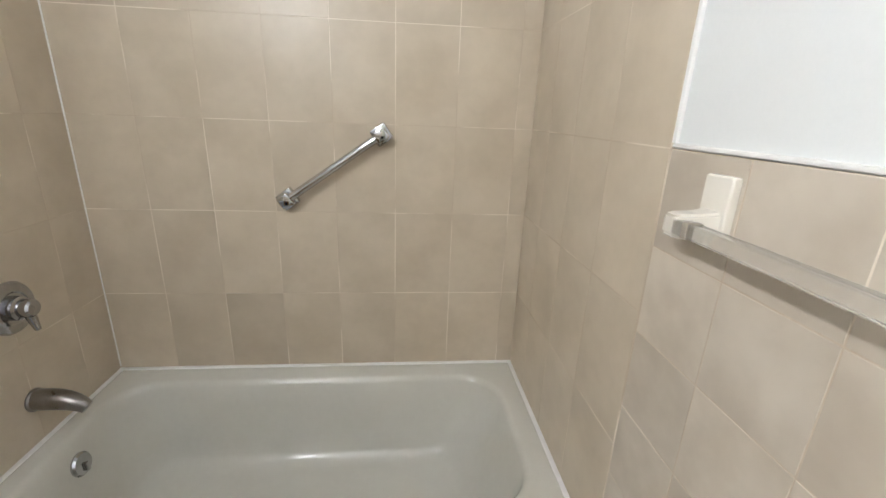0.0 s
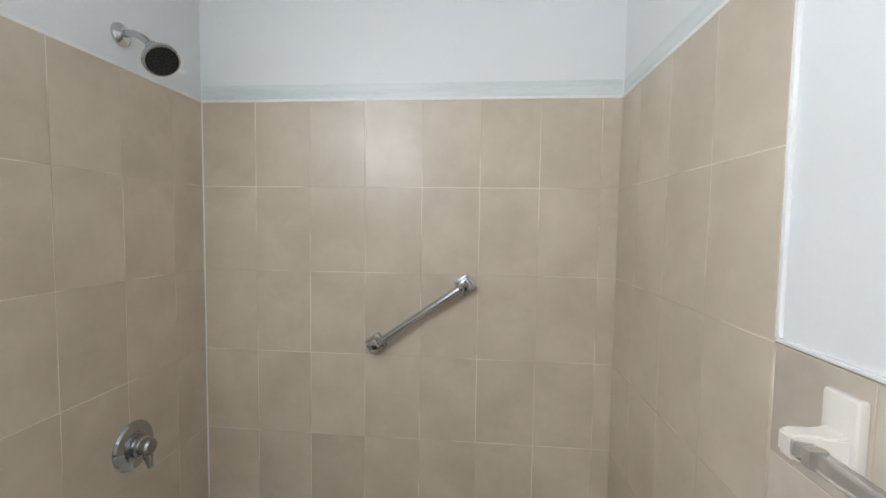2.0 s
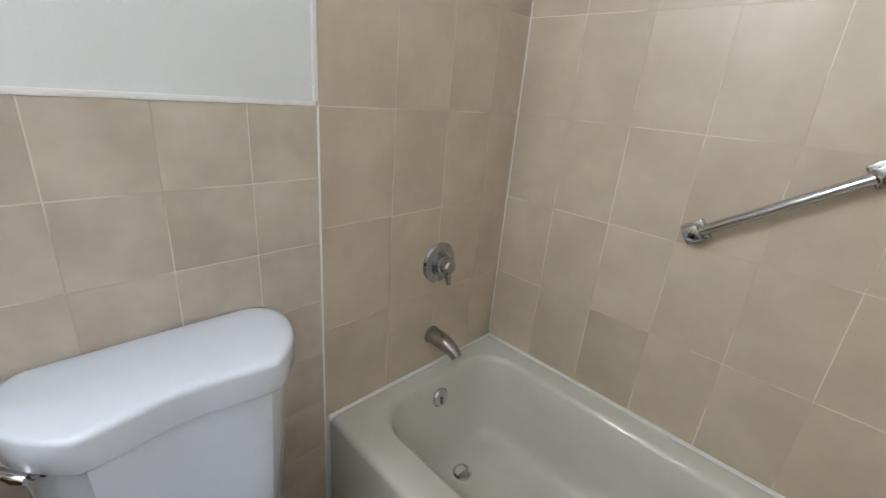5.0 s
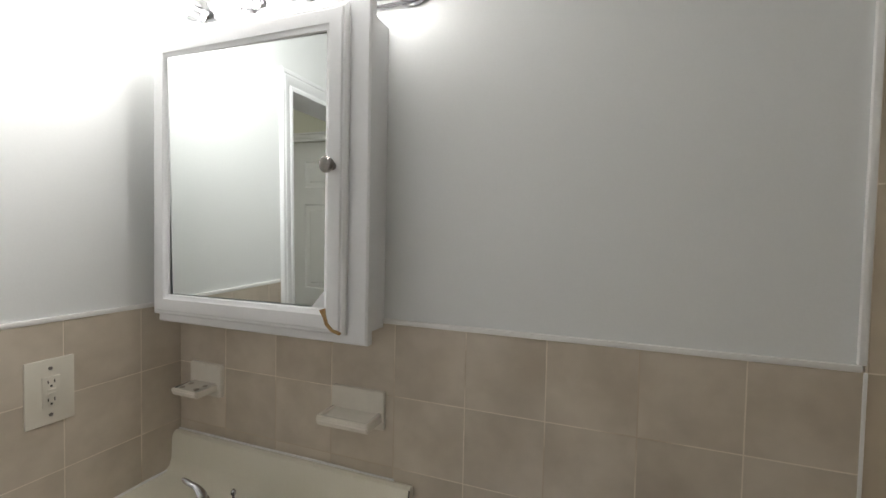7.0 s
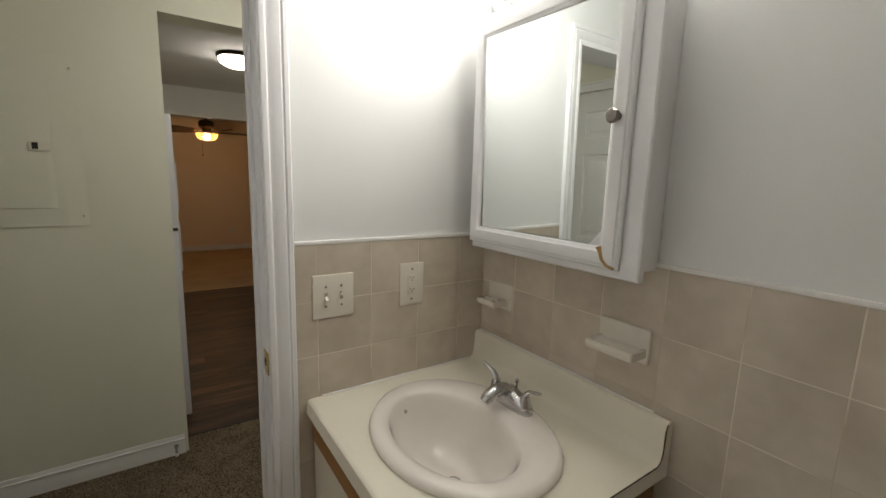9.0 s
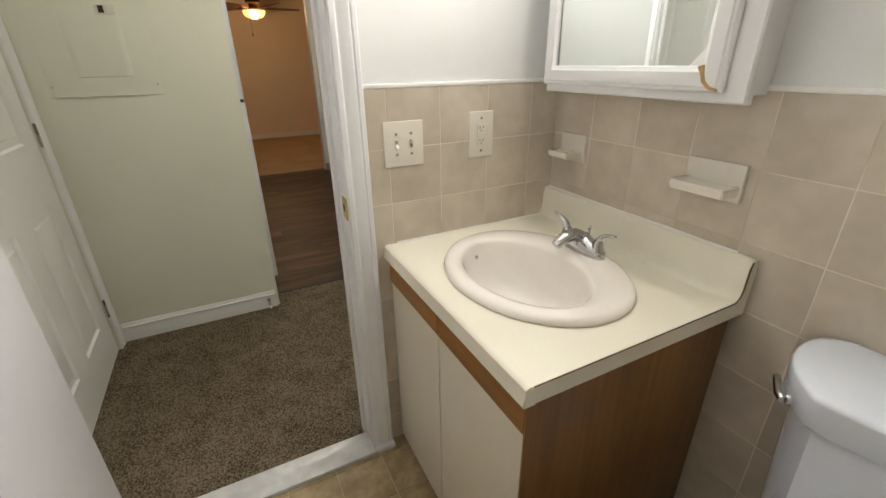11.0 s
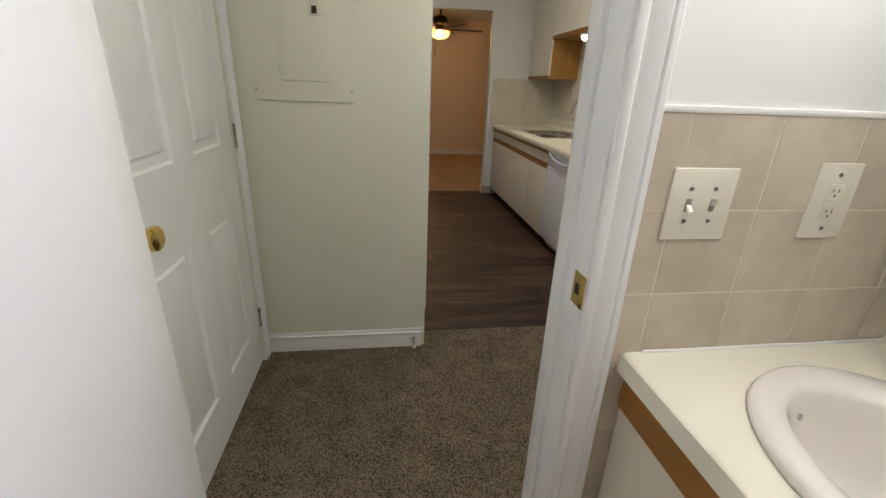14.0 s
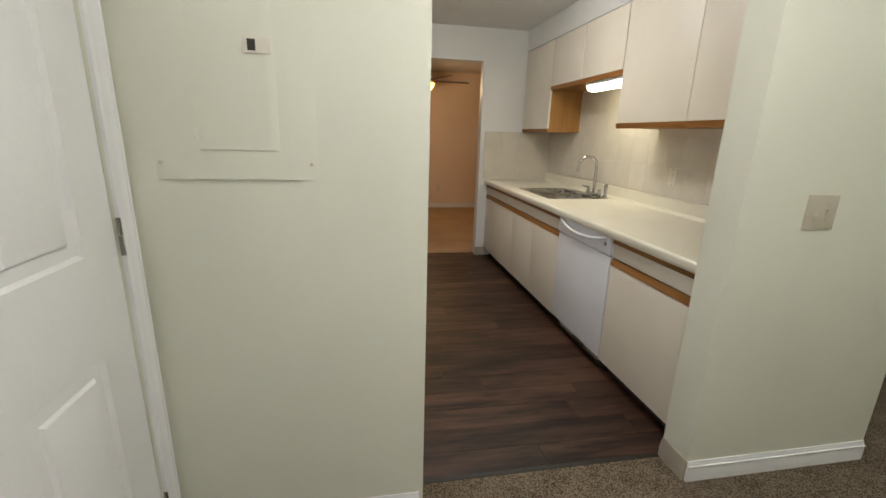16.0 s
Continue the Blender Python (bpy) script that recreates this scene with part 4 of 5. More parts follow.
def panel_door_leaf(name, t, w, h, thick, mat, m, sides=(1,)):
    """Six-panel leaf in its own frame: x from the hinge, y through the leaf, z up; parts go under t."""
    st, mid = 0.13, 0.145
    rails = [(0.0, 0.209), (0.841, 1.094), (1.666, 1.776), (h - 0.125, h)]
    bm = bmesh.new()
    rec = 0.0105
    box(bm, 0, w, -thick + rec, -rec, 0, h)
    cols = [(0, st), (w / 2 - mid / 2, w / 2 + mid / 2), (w - st, w)]
    for s in (0, 1):
        y0, y1 = (-rec, 0) if s else (-thick, -thick + rec)
        for a, b in cols:
            box(bm, a, b, y0, y1, 0, h)
        for a, b in rails:
            for c0, c1 in ((cols[0][1], cols[1][0]), (cols[1][1], cols[2][0])):
                box(bm, c0, c1, y0, y1, a, b)
    bmesh.ops.transform(bm, matrix=m, verts=bm.verts[:])
    leaf = part(name, bm, mat, t, smooth=20)
    for (ra, rb), (rc, rd) in zip(rails, rails[1:]):
        for c0, c1 in ((cols[0][1], cols[1][0]), (cols[1][1], cols[2][0])):
            bm = bmesh.new()

            def lp(o, y):
                return [(c0 + o, y, rb + o), (c1 - o, y, rb + o), (c1 - o, y, rc - o), (c0 + o, y, rc - o)]

            rings(bm, [lp(0.0, -0.0005), lp(0.008, -rec + 0.0005), lp(0.036, -rec + 0.001), lp(0.043, -0.002), lp(0.048, -0.0005)], cap1=True)
            bmesh.ops.transform(bm, matrix=m, verts=bm.verts[:])
            part("panel", bm, mat, leaf, smooth=20)
    return leaf


bathtub()
tub_spout()
shower_valve()
shower_head()
grab_bar()
towel_bar()
toilet()
vanity()
vanity_top()
sink()
bath_faucet()
medicine_cabinet()
light_bar()
soap_holder(-2.25, 0.115, 1.098, "toothbrush_holder", "cream ceramic toothbrush holder on tiled wall", True)
soap_holder(-1.757, 0.145, 1.098, "soap_dish", "cream ceramic soap dish on tiled wall", False)
wall_plate("light_switch", "ivory double toggle switch plate on tiled wall", "switch", pose(0.59, YD, 1.163, 0, 0, 0), 0.128, 0.134, "double")
wall_plate("electrical_outlet", "ivory safety outlet plate above the vanity", "outlet", pose(0.317, YD, 1.169, 0, 0, 0), 0.092, 0.146, "outlet")

# bathroom door, standing open along the right-hand wall
_t = thing("bathroom_door", (JR - 0.005, YD + 0.01, 0.012), "flat white bathroom door standing open", "door")
_m = pose(1.545, -2.323, 0.014, 0, 0, 94)
_b = bmesh.new()
box(_b, 0, 0.775, -0.035, 0, 0, 2.04, 0.002)
bmesh.ops.transform(_b, matrix=_m, verts=_b.verts[:])
part("leaf", _b, M_LEAF, _t)
for _z in (0.2, 1.02, 1.84):
    _b = bmesh.new()
    lathe(_b, [(0, -0.045), (0.0055, -0.045), (0.0055, 0.045), (0, 0.045)], pose(1.588, YD + 0.022, _z), 10)
    part("hinge", _b, M_TRIM, _t, "painted hinge")
# strike plate on the jamb
_t = thing("strike_plate", (JL, YD - 0.028, 0.985), "brass strike plate on the white door jamb", "strike plate")
part("plate", boxes((JL - 0.001, JL + 0.0024, YD - 0.042, YD + 0.003, 0.95, 1.018), bevel=0.0008), M_BRASS, _t)
part("latch_hole", boxes((JL + 0.0022, JL + 0.003, YD - 0.032, YD - 0.016, 0.973, 0.995)), M_TOE, _t, "dark latch hole")


# ==== hall ====
def entry_door():
    w, h = DA - DB - 0.008, DH - 0.012
    t = thing("entry_door", (XE + 0.02, (DA + DB) / 2, 0.008), "closed white six-panel entry door with brass knob", "door")
    # leaf frame: x runs from the hinge at the corner towards the latch, y points into the hall
    m = Matrix(((0, -1, 0, XE + 0.008), (1, 0, 0, DB + 0.004), (0, 0, 1, 0.01), (0, 0, 0, 1)))
    leaf = panel_door_leaf("leaf", t, w, h, 0.042, M_DOOR, m)
    for nm, z, big in (("deadbolt", 1.172, False), ("door_knob", 0.968, True)):
        bm = bmesh.new()
        mm = wall_disc((-1, 0, 0), (XE + 0.008, DA - 0.088, z)) @ Matrix.Diagonal((1.2, 1.2, 1.08, 1))
        if big:
            lathe(bm, [(0, 0), (0.034, 0), (0.033, 0.004), (0.026, 0.01), (0.013, 0.012), (0.011, 0.03), (0.015, 0.036), (0.024, 0.043), (0.0275, 0.053), (0.026, 0.062), (0.018, 0.068), (0.009, 0.069), (0, 0.068)], mm, 32)
        else:
            lathe(bm, [(0, 0), (0.034, 0), (0.034, 0.006), (0.029, 0.015), (0.02, 0.018), (0, 0.018)], mm, 32)
        k = part(nm, bm, M_BRASS, t, "polished brass")
        if not big:
            bm = bmesh.new()
            box(bm, -0.006, 0.006, -0.014, 0.014, 0.016, 0.03, 0.003)
            bmesh.ops.transform(bm, matrix=mm, verts=bm.verts[:])
            part("thumb_turn", bm, M_BRASS, k)
    for z in (0.257, 1.123, 1.9):
        bm = bmesh.new()
        lathe(bm, [(0, -0.05), (0.006, -0.05), (0.006, -0.017), (0.0052, -0.016), (0.006, -0.015), (0.006, 0.015), (0.0052, 0.016), (0.006, 0.017), (0.006, 0.05), (0, 0.05)], pose(XE - 0.004, DB - 0.001, z), 12)
        part("hinge", bm, M_STEEL, t, "worn painted steel hinge")


def breaker_panel():
    t = thing("breaker_panel", (1.49, YP, 1.6), "cream painted breaker panel cover with black latch", "electrical panel")
    x0, x1, z0, z1 = 1.277, 1.703, 1.264, 2.0
    y = YP

    def pressed(a, b, c, d, low, high, side):
        """Thin plate, feathered at the sides and top, with a crisp lower lip."""
        bm = bmesh.new()

        def lp(o, k, yy):
            return [(b - o, yy, c + k), (a + o, yy, c + k), (a + o, yy, d - o), (b - o, yy, d - o)]

        rings(bm, [lp(0, 0, low - 0.002), lp(0, 0, low + 0.0004), lp(side, 0.002, high - 0.0005), lp(side + 0.004, 0.006, high)], cap0=True, cap1=True)
        return bm

    part("cover", pressed(x0, x1, z0, z1, y, y + 0.008, 0.07), M_CREAM, t, smooth=30)
    part("door", pressed(1.378, 1.588, 1.345, 1.92, y + 0.008, y + 0.0125, 0.02), M_CREAM, t, smooth=30)
    latch = part("latch", boxes((1.383, 1.452, y + 0.0125, y + 0.017, 1.594, 1.632), bevel=0.0015), M_PLATE, t, "pale plastic latch")
    part("latch_slot", boxes((1.421, 1.441, y + 0.0167, y + 0.0177, 1.6, 1.628)), M_TOE, latch, "black latch slot")
    for z in (1.385, 1.84):
        part("hinge", boxes((1.586, 1.595, y + 0.008, y + 0.014, z - 0.014, z + 0.014), bevel=0.001), M_CREAM, t)
    for x in (1.296, 1.69):
        for z in (1.31, 1.95):
            bm = bmesh.new()
            lathe(bm, [(0, 0.001), (0.0055, 0.001), (0.0045, 0.0065), (0, 0.0075)], pose(x, y, z, -90), 12)
            part("screw", bm, M_SWITCH, t)


def door_stop():
    t = thing("door_stop", (1.015, YP + 0.014, 0.05), "small spring door stop on the baseboard", "door stop")
    bm = bmesh.new()
    lathe(bm, [(0, 0), (0.011, 0), (0.01, 0.005), (0.005, 0.008), (0, 0.008)], wall_disc((0, 1, 0), (1.015, YP + 0.013, 0.06)), 14)
    part("base", bm, M_STEEL, t)
    bm = bmesh.new()
    tube(bm, [(1.015 + 0.005 * math.cos(i * 0.9), YP + 0.02 + i * 0.0007, 0.06 - i * 0.0003 + 0.005 * math.sin(i * 0.9)) for i in range(70)], 0.0012, 5)
    part("spring", bm, M_STEEL, t)
    bm = bmesh.new()
    lathe(bm, [(0, 0), (0.008, 0), (0.008, 0.01), (0.005, 0.013), (0, 0.013)], wall_disc((0, 1, -0.2), (1.015, YP + 0.068, 0.042)), 12)
    part("rubber_tip", bm, M_TRIM, t, "white rubber tip")


def ceiling_dome(name, x, y, r, label, mat=None):
    t = thing(name, (x, y, ZC), label, "lamp")
    bm = bmesh.new()
    lathe(bm, [(0, 0), (r, 0), (r * 1.03, -0.012), (r * 1.0, -0.03), (r * 0.93, -0.034), (0, -0.034)], pose(x, y, ZC), 40)
    part("pan", bm, M_BRONZE, t, "dark bronze rim")
    bm = bmesh.new()
    lathe(bm, [(0, -0.03)] + [(r * 0.92 * math.cos(math.pi / 2 * i / 8), -0.034 - 0.075 * math.sin(math.pi / 2 * i / 8)) for i in range(9)], pose(x, y, ZC), 40)
    part("glass_shade", bm, mat or M_DOME, t, "lit white glass")
    return t


entry_door()
breaker_panel()
door_stop()
wall_plate("light_switch", "taupe double toggle switch plate on cream wall", "switch", pose(-0.512, YP, 1.165, 0, 0, 0), 0.135, 0.13, "kitchen", M_SWITCH)
ceiling_dome("ceiling_light", 0.5, -2.9, 0.15, "round flush ceiling light over the hall", M_HALL)
# unseen lamp, added so the pier wall is lit more evenly
ceiling_dome("ceiling_light", -2.1, -2.7, 0.15, "unseen ceiling light added further along the hall", M_HALL)


# ==== kitchen ====
XF, XC = -0.25, -0.212            # cabinet front and counter front


def base_unit(y0, y1, doors, drawers):
    t = thing("base_cabinet", (-0.6, (y0 + y1) / 2, 0), "pale laminate kitchen base cabinet with oak finger rails", "cabinet", "kitchen base cabinets")
    part("body", boxes((XW + 0.003, XF - 0.02, y0 + 0.001, y1 - 0.001, 0.09, 0.868)), M_KCAB, t)
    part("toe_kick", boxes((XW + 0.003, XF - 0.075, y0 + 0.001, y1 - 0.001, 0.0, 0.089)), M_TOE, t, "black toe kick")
    for n, z0, z1, nm in ((drawers, 0.752, 0.828, "drawer"), (doors, 0.092, 0.7, "door")):
        w = (y1 - y0) / n
        for i in range(n):
            a, b = y0 + i * w, y0 + (i + 1) * w
            d = part(nm, boxes((XF - 0.019, XF, a + 0.002, b - 0.002, z0, z1), bevel=0.0015), M_KCAB, t)
            bm = bmesh.new()
            prism(bm, [(XF - 0.019, z1 + 0.001), (XF + 0.003, z1 + 0.001), (XF + 0.003, z1 + 0.012), (XF - 0.008, z1 + 0.04), (XF - 0.019, z1 + 0.04)], "y", a + 0.001, b - 0.001)
            part("finger_rail", bm, M_WOODH, d, "honey oak finger rail")


def wall_unit(y0, y1, z0, doors):
    t = thing("wall_cabinet", (-0.8, (y0 + y1) / 2, z0), "pale laminate wall cabinet with oak bottom rail", "cabinet", "kitchen wall cabinets")
    xf = -0.637
    part("body", boxes((XW + 0.003, xf - 0.02, y0 + 0.001, y1 - 0.001, z0 + 0.004, 2.309)), M_WOOD, t, "honey oak veneer carcass")
    w = (y1 - y0) / doors
    for i in range(doors):
        a, b = y0 + i * w, y0 + (i + 1) * w
        d = part("door", boxes((xf - 0.019, xf, a + 0.0035, b - 0.0035, z0 + 0.036, 2.306), bevel=0.0015), M_KCAB, t)
        bm = bmesh.new()
        prism(bm, [(xf - 0.019, z0), (xf - 0.004, z0), (xf + 0.003, z0 + 0.022), (xf + 0.003, z0 + 0.035), (xf - 0.019, z0 + 0.035)], "y", a + 0.001, b - 0.001)
        part("bottom_rail", bm, M_WOODH, d, "honey oak bottom rail")


def dishwasher(y0, y1):
    t = thing("dishwasher", (-0.55, (y0 + y1) / 2, 0), "white built-in dishwasher with curved handle", "dishwasher")
    part("body", boxes((XW + 0.05, XF - 0.03, y0 + 0.004, y1 - 0.004, 0.1, 0.866)), M_WHITEAPP, t)
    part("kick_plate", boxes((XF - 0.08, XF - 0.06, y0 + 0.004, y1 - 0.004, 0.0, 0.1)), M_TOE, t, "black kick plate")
    part("door_panel", boxes((XF - 0.03, XF + 0.006, y0 + 0.004, y1 - 0.004, 0.1, 0.745), bevel=0.004), M_WHITEAPP, t)
    con = part("control_panel", boxes((XF - 0.03, XF + 0.012, y0 + 0.004, y1 - 0.004, 0.75, 0.862), bevel=0.005), M_WHITEAPP, t)
    ym, hw = (y0 + y1) / 2, (y1 - y0) / 2 - 0.04
    bm = bmesh.new()
    tube(bm, [(XF + 0.012 + 0.024 * (1 - (i / 8) ** 4), ym + hw * i / 8, 0.852 - 0.05 * (1 - (i / 8) ** 2)) for i in range(-8, 9)], 0.011, 10)
    part("handle", bm, M_WHITEAPP, con, "curved white handle")
    bm = bmesh.new()
    lathe(bm, [(0, 0), (0.013, 0), (0.012, 0.004), (0, 0.005)], wall_disc((1, 0, 0), (XF + 0.011, y1 - 0.06, 0.81)), 14)
    part("badge", bm, M_STEEL, con, "round grey badge")
    part("lower_strip", boxes((XF - 0.02, XF + 0.001, y0 + 0.004, y1 - 0.004, 0.075, 0.099), bevel=0.002), M_STEEL, t, "grey lower trim strip")


KS = (-6.36, -5.68, -0.86, -0.36)   # sink cut-out: y0, y1, x0, x1


def kitchen_counter():
    t = thing("countertop", (-0.6, -5.5, 0.87), "cream laminate kitchen countertop with backsplash lip", "countertop")
    z0, z1, x1 = 0.869, 0.915, XC - 0.02
    xb = XW + 0.004
    bm = bmesh.new()

    def loop(ax, bx, ay, by, z):
        return [(ax, ay, z), (bx, ay, z), (bx, by, z), (ax, by, z)]

    hole, full = (KS[2], KS[3], KS[0], KS[1]), (xb, x1, YF + 0.002, YK - 0.002)
    rings(bm, [loop(*hole, z0), loop(*hole, z1), loop(*full, z1), loop(*full, z0), loop(*hole, z0)])
    part("slab", bm, M_LAMINATE, t)
    bm = bmesh.new()
    pr = [(x1, z0 - 0.004), (x1, z1)] + [(x1 + 0.005 + 0.015 * math.sin(a), z1 - 0.015 + 0.015 * math.cos(a)) for a in [math.pi / 12 * i for i in range(7)]] + [(XC, z0 + 0.004), (XC - 0.004, z0 - 0.004)]
    prism(bm, pr, "y", YF + 0.002, YK - 0.002)
    part("rolled_front_edge", bm, M_LAMINATE, t)
    bm = bmesh.new()
    prism(bm, [(xb, z1 - 0.002), (xb, z1 + 0.098), (xb + 0.012, z1 + 0.102), (xb + 0.022, z1 + 0.094), (xb + 0.024, z1 + 0.02), (xb + 0.04, z1 + 0.0005), (xb + 0.04, z1 - 0.002)], "y", YF + 0.002, YK - 0.002)
    part("backsplash_lip", bm, M_LAMINATE, t)


def kitchen_sink():
    y0, y1, x0, x1 = KS
    t = thing("kitchen_sink", ((x0 + x1) / 2, (y0 + y1) / 2, 0.915), "stainless steel double bowl kitchen sink", "sink")
    z = 0.9155
    bm = bmesh.new()
    box(bm, x0 - 0.018, x1 + 0.015, y0 - 0.018, y0 + 0.02, z, z + 0.004, 0.0015)
    box(bm, x0 - 0.018, x1 + 0.015, y1 - 0.02, y1 + 0.018, z, z + 0.004, 0.0015)
    box(bm, x1 - 0.02, x1 + 0.015, y0, y1, z, z + 0.004, 0.0015)
    box(bm, x0 - 0.018, x0 + 0.06, y0, y1, z, z + 0.004, 0.0015)
    ym = (y0 + y1) / 2
    box(bm, x0, x1, ym - 0.014, ym + 0.014, z - 0.01, z + 0.003, 0.0015)
    part("rim", bm, M_STEEL, t)
    for a, b in ((y0 + 0.015, ym - 0.01), (ym + 0.01, y1 - 0.015)):
        bm = bmesh.new()
        cx, cy, hx, hy = (x0 + 0.05 + x1 - 0.015) / 2, (a + b) / 2, (x1 - x0 - 0.065) / 2, (b - a) / 2
        rings(bm, [rrect(cx, cy, hx, hy, 0.04, z + 0.002), rrect(cx, cy, hx - 0.006, hy - 0.006, 0.04, z - 0.02), rrect(cx, cy, hx - 0.015, hy - 0.015, 0.05, z - 0.14), rrect(cx, cy, hx - 0.04, hy - 0.04, 0.05, z - 0.16)], cap1=True)
        part("bowl", bm, M_STEEL, t, smooth=50)


def kitchen_faucet():
    x, y, z = -0.885, -5.92, 0.919
    t = thing("kitchen_faucet", (x, y, z), "chrome gooseneck kitchen faucet with side sprayer", "faucet")
    bm = bmesh.new()
    rings(bm, [oval(x, y, 0.026, 0.12, z, 32, 3), oval(x, y, 0.026, 0.12, z + 0.012, 32, 3), oval(x, y, 0.02, 0.112, z + 0.02, 32, 3)], cap0=True, cap1=True)
    part("deck_plate", bm, M_CHROME, t)
    bm = bmesh.new()
    tube(bm, [(x, y, z + 0.015), (x, y, z + 0.12), (x, y, z + 0.24)] + [(x + 0.085 - 0.085 * math.cos(a), y, z + 0.25 + 0.085 * math.sin(a)) for a in [math.pi * i / 12 for i in range(12)]] + [(x + 0.176, y, z + 0.22), (x + 0.18, y, z + 0.2)], 0.0125, 14)
    part("spout", bm, M_CHROME, t)
    for s in (-1, 1):
        bm = bmesh.new()
        lathe(bm, [(0, 0.012), (0.02, 0.012), (0.016, 0.03), (0.013, 0.05), (0.016, 0.058), (0, 0.062)], pose(x, y + s * 0.095, z), 16)
        h = part("handle", bm, M_CHROME, t)
        bm = bmesh.new()
        tube(bm, [(x, y + s * 0.095, z + 0.054), (x + 0.02, y + s * 0.12, z + 0.06), (x + 0.035, y + s * 0.15, z + 0.062)], [0.008, 0.007, 0.006], 10)
        part("lever", bm, M_CHROME, h)
    bm = bmesh.new()
    lathe(bm, [(0, 0), (0.02, 0), (0.018, 0.012), (0.012, 0.03), (0.014, 0.07), (0.017, 0.1), (0.012, 0.115), (0, 0.118)], pose(x + 0.005, y + 0.2, z), 16)
    part("side_sprayer", bm, M_CHROME, t)


def refrigerator():
    x0, x1, y0, y1 = 0.985, 1.63, -4.74, -3.965
    t = thing("refrigerator", (1.3, -4.35, 0), "white top-freezer refrigerator against the wall", "refrigerator")
    part("cabinet", boxes((x0, x1, y0, y1, 0.03, 1.82), bevel=0.006), M_WHITEAPP, t)
    for z0, z1, nm in ((0.06, 1.19, "fridge_door"), (1.205, 1.835, "freezer_door")):
        d = part(nm, boxes((x0 - 0.066, x0 - 0.004, y0, y1, z0, z1), bevel=0.01), M_WHITEAPP, t)
        bm = bmesh.new()
        box(bm, x0 - 0.1, x0 - 0.066, y0 + 0.03, y0 + 0.055, (z0 + 0.75 if z0 < 1 else z0 + 0.03), (z1 - 0.02 if z0 < 1 else z0 + 0.38), 0.008)
        part("handle", bm, M_WHITEAPP, d)
    part("gasket", boxes((x0 - 0.006, x0 + 0.002, y0 + 0.01, y1 - 0.004, 0.07, 1.825)), M_BASEVINYL, t, "grey door gasket")
    part("door_hinge", boxes((x0 - 0.06, x0 - 0.01, y1 - 0.05, y1 + 0.004, 1.19, 1.205)), M_TOE, t, "dark hinge between the doors")
    part("base_grille", boxes((x0 - 0.01, x0 + 0.03, y0, y1, 0.0, 0.055)), M_TOE, t, "dark base grille")


def under_light():
    t = thing("under_cabinet_light", (-0.72, -5.5, 1.825), "lit fluorescent light under the short wall cabinet", "lamp")
    part("housing", boxes((-0.79, -0.66, -5.85, -5.29, 1.823, 1.847), bevel=0.003), M_TRIM, t)
    bm = bmesh.new()
    prism(bm, [(-0.785, 1.824), (-0.78, 1.798), (-0.755, 1.784), (-0.695, 1.784), (-0.67, 1.798), (-0.665, 1.824)], "y", -5.84, -5.3)
    part("diffuser", bm, M_TUBE, t, "glowing diffuser")


DW0, DW1 = -5.215, -4.53
base_unit(YF + 0.004, -6.0 - 0.23, 1, 1)
base_unit(-6.23, DW0, 2, 2)
dishwasher(DW0, DW1)
base_unit(DW1, YK - 0.004, 1, 1)
kitchen_counter()
kitchen_sink()
kitchen_faucet()
wall_unit(-5.295, YK - 0.6 - 0.18, 1.482, 1)
wall_unit(YK - 0.78, YK - 0.004, 1.482, 1)
wall_unit(-6.5, -5.297, 1.848, 2)
wall_unit(YF + 0.004, -6.502, 1.457, 1)
under_light()
refrigerator()
ceiling_dome("ceiling_light", 0.36, -5.32, 0.16, "bronze rimmed dome light on kitchen ceiling")
for _y in (-5.05, -4.25):
    wall_plate("electrical_outlet", "ivory outlet plate on the kitchen backsplash", "outlet", Matrix(((0, 1, 0, XW + 0.008), (-1, 0, 0, _y), (0, 0, 1, 1.16), (0, 0, 0, 1))), 0.075, 0.118, "outlet")


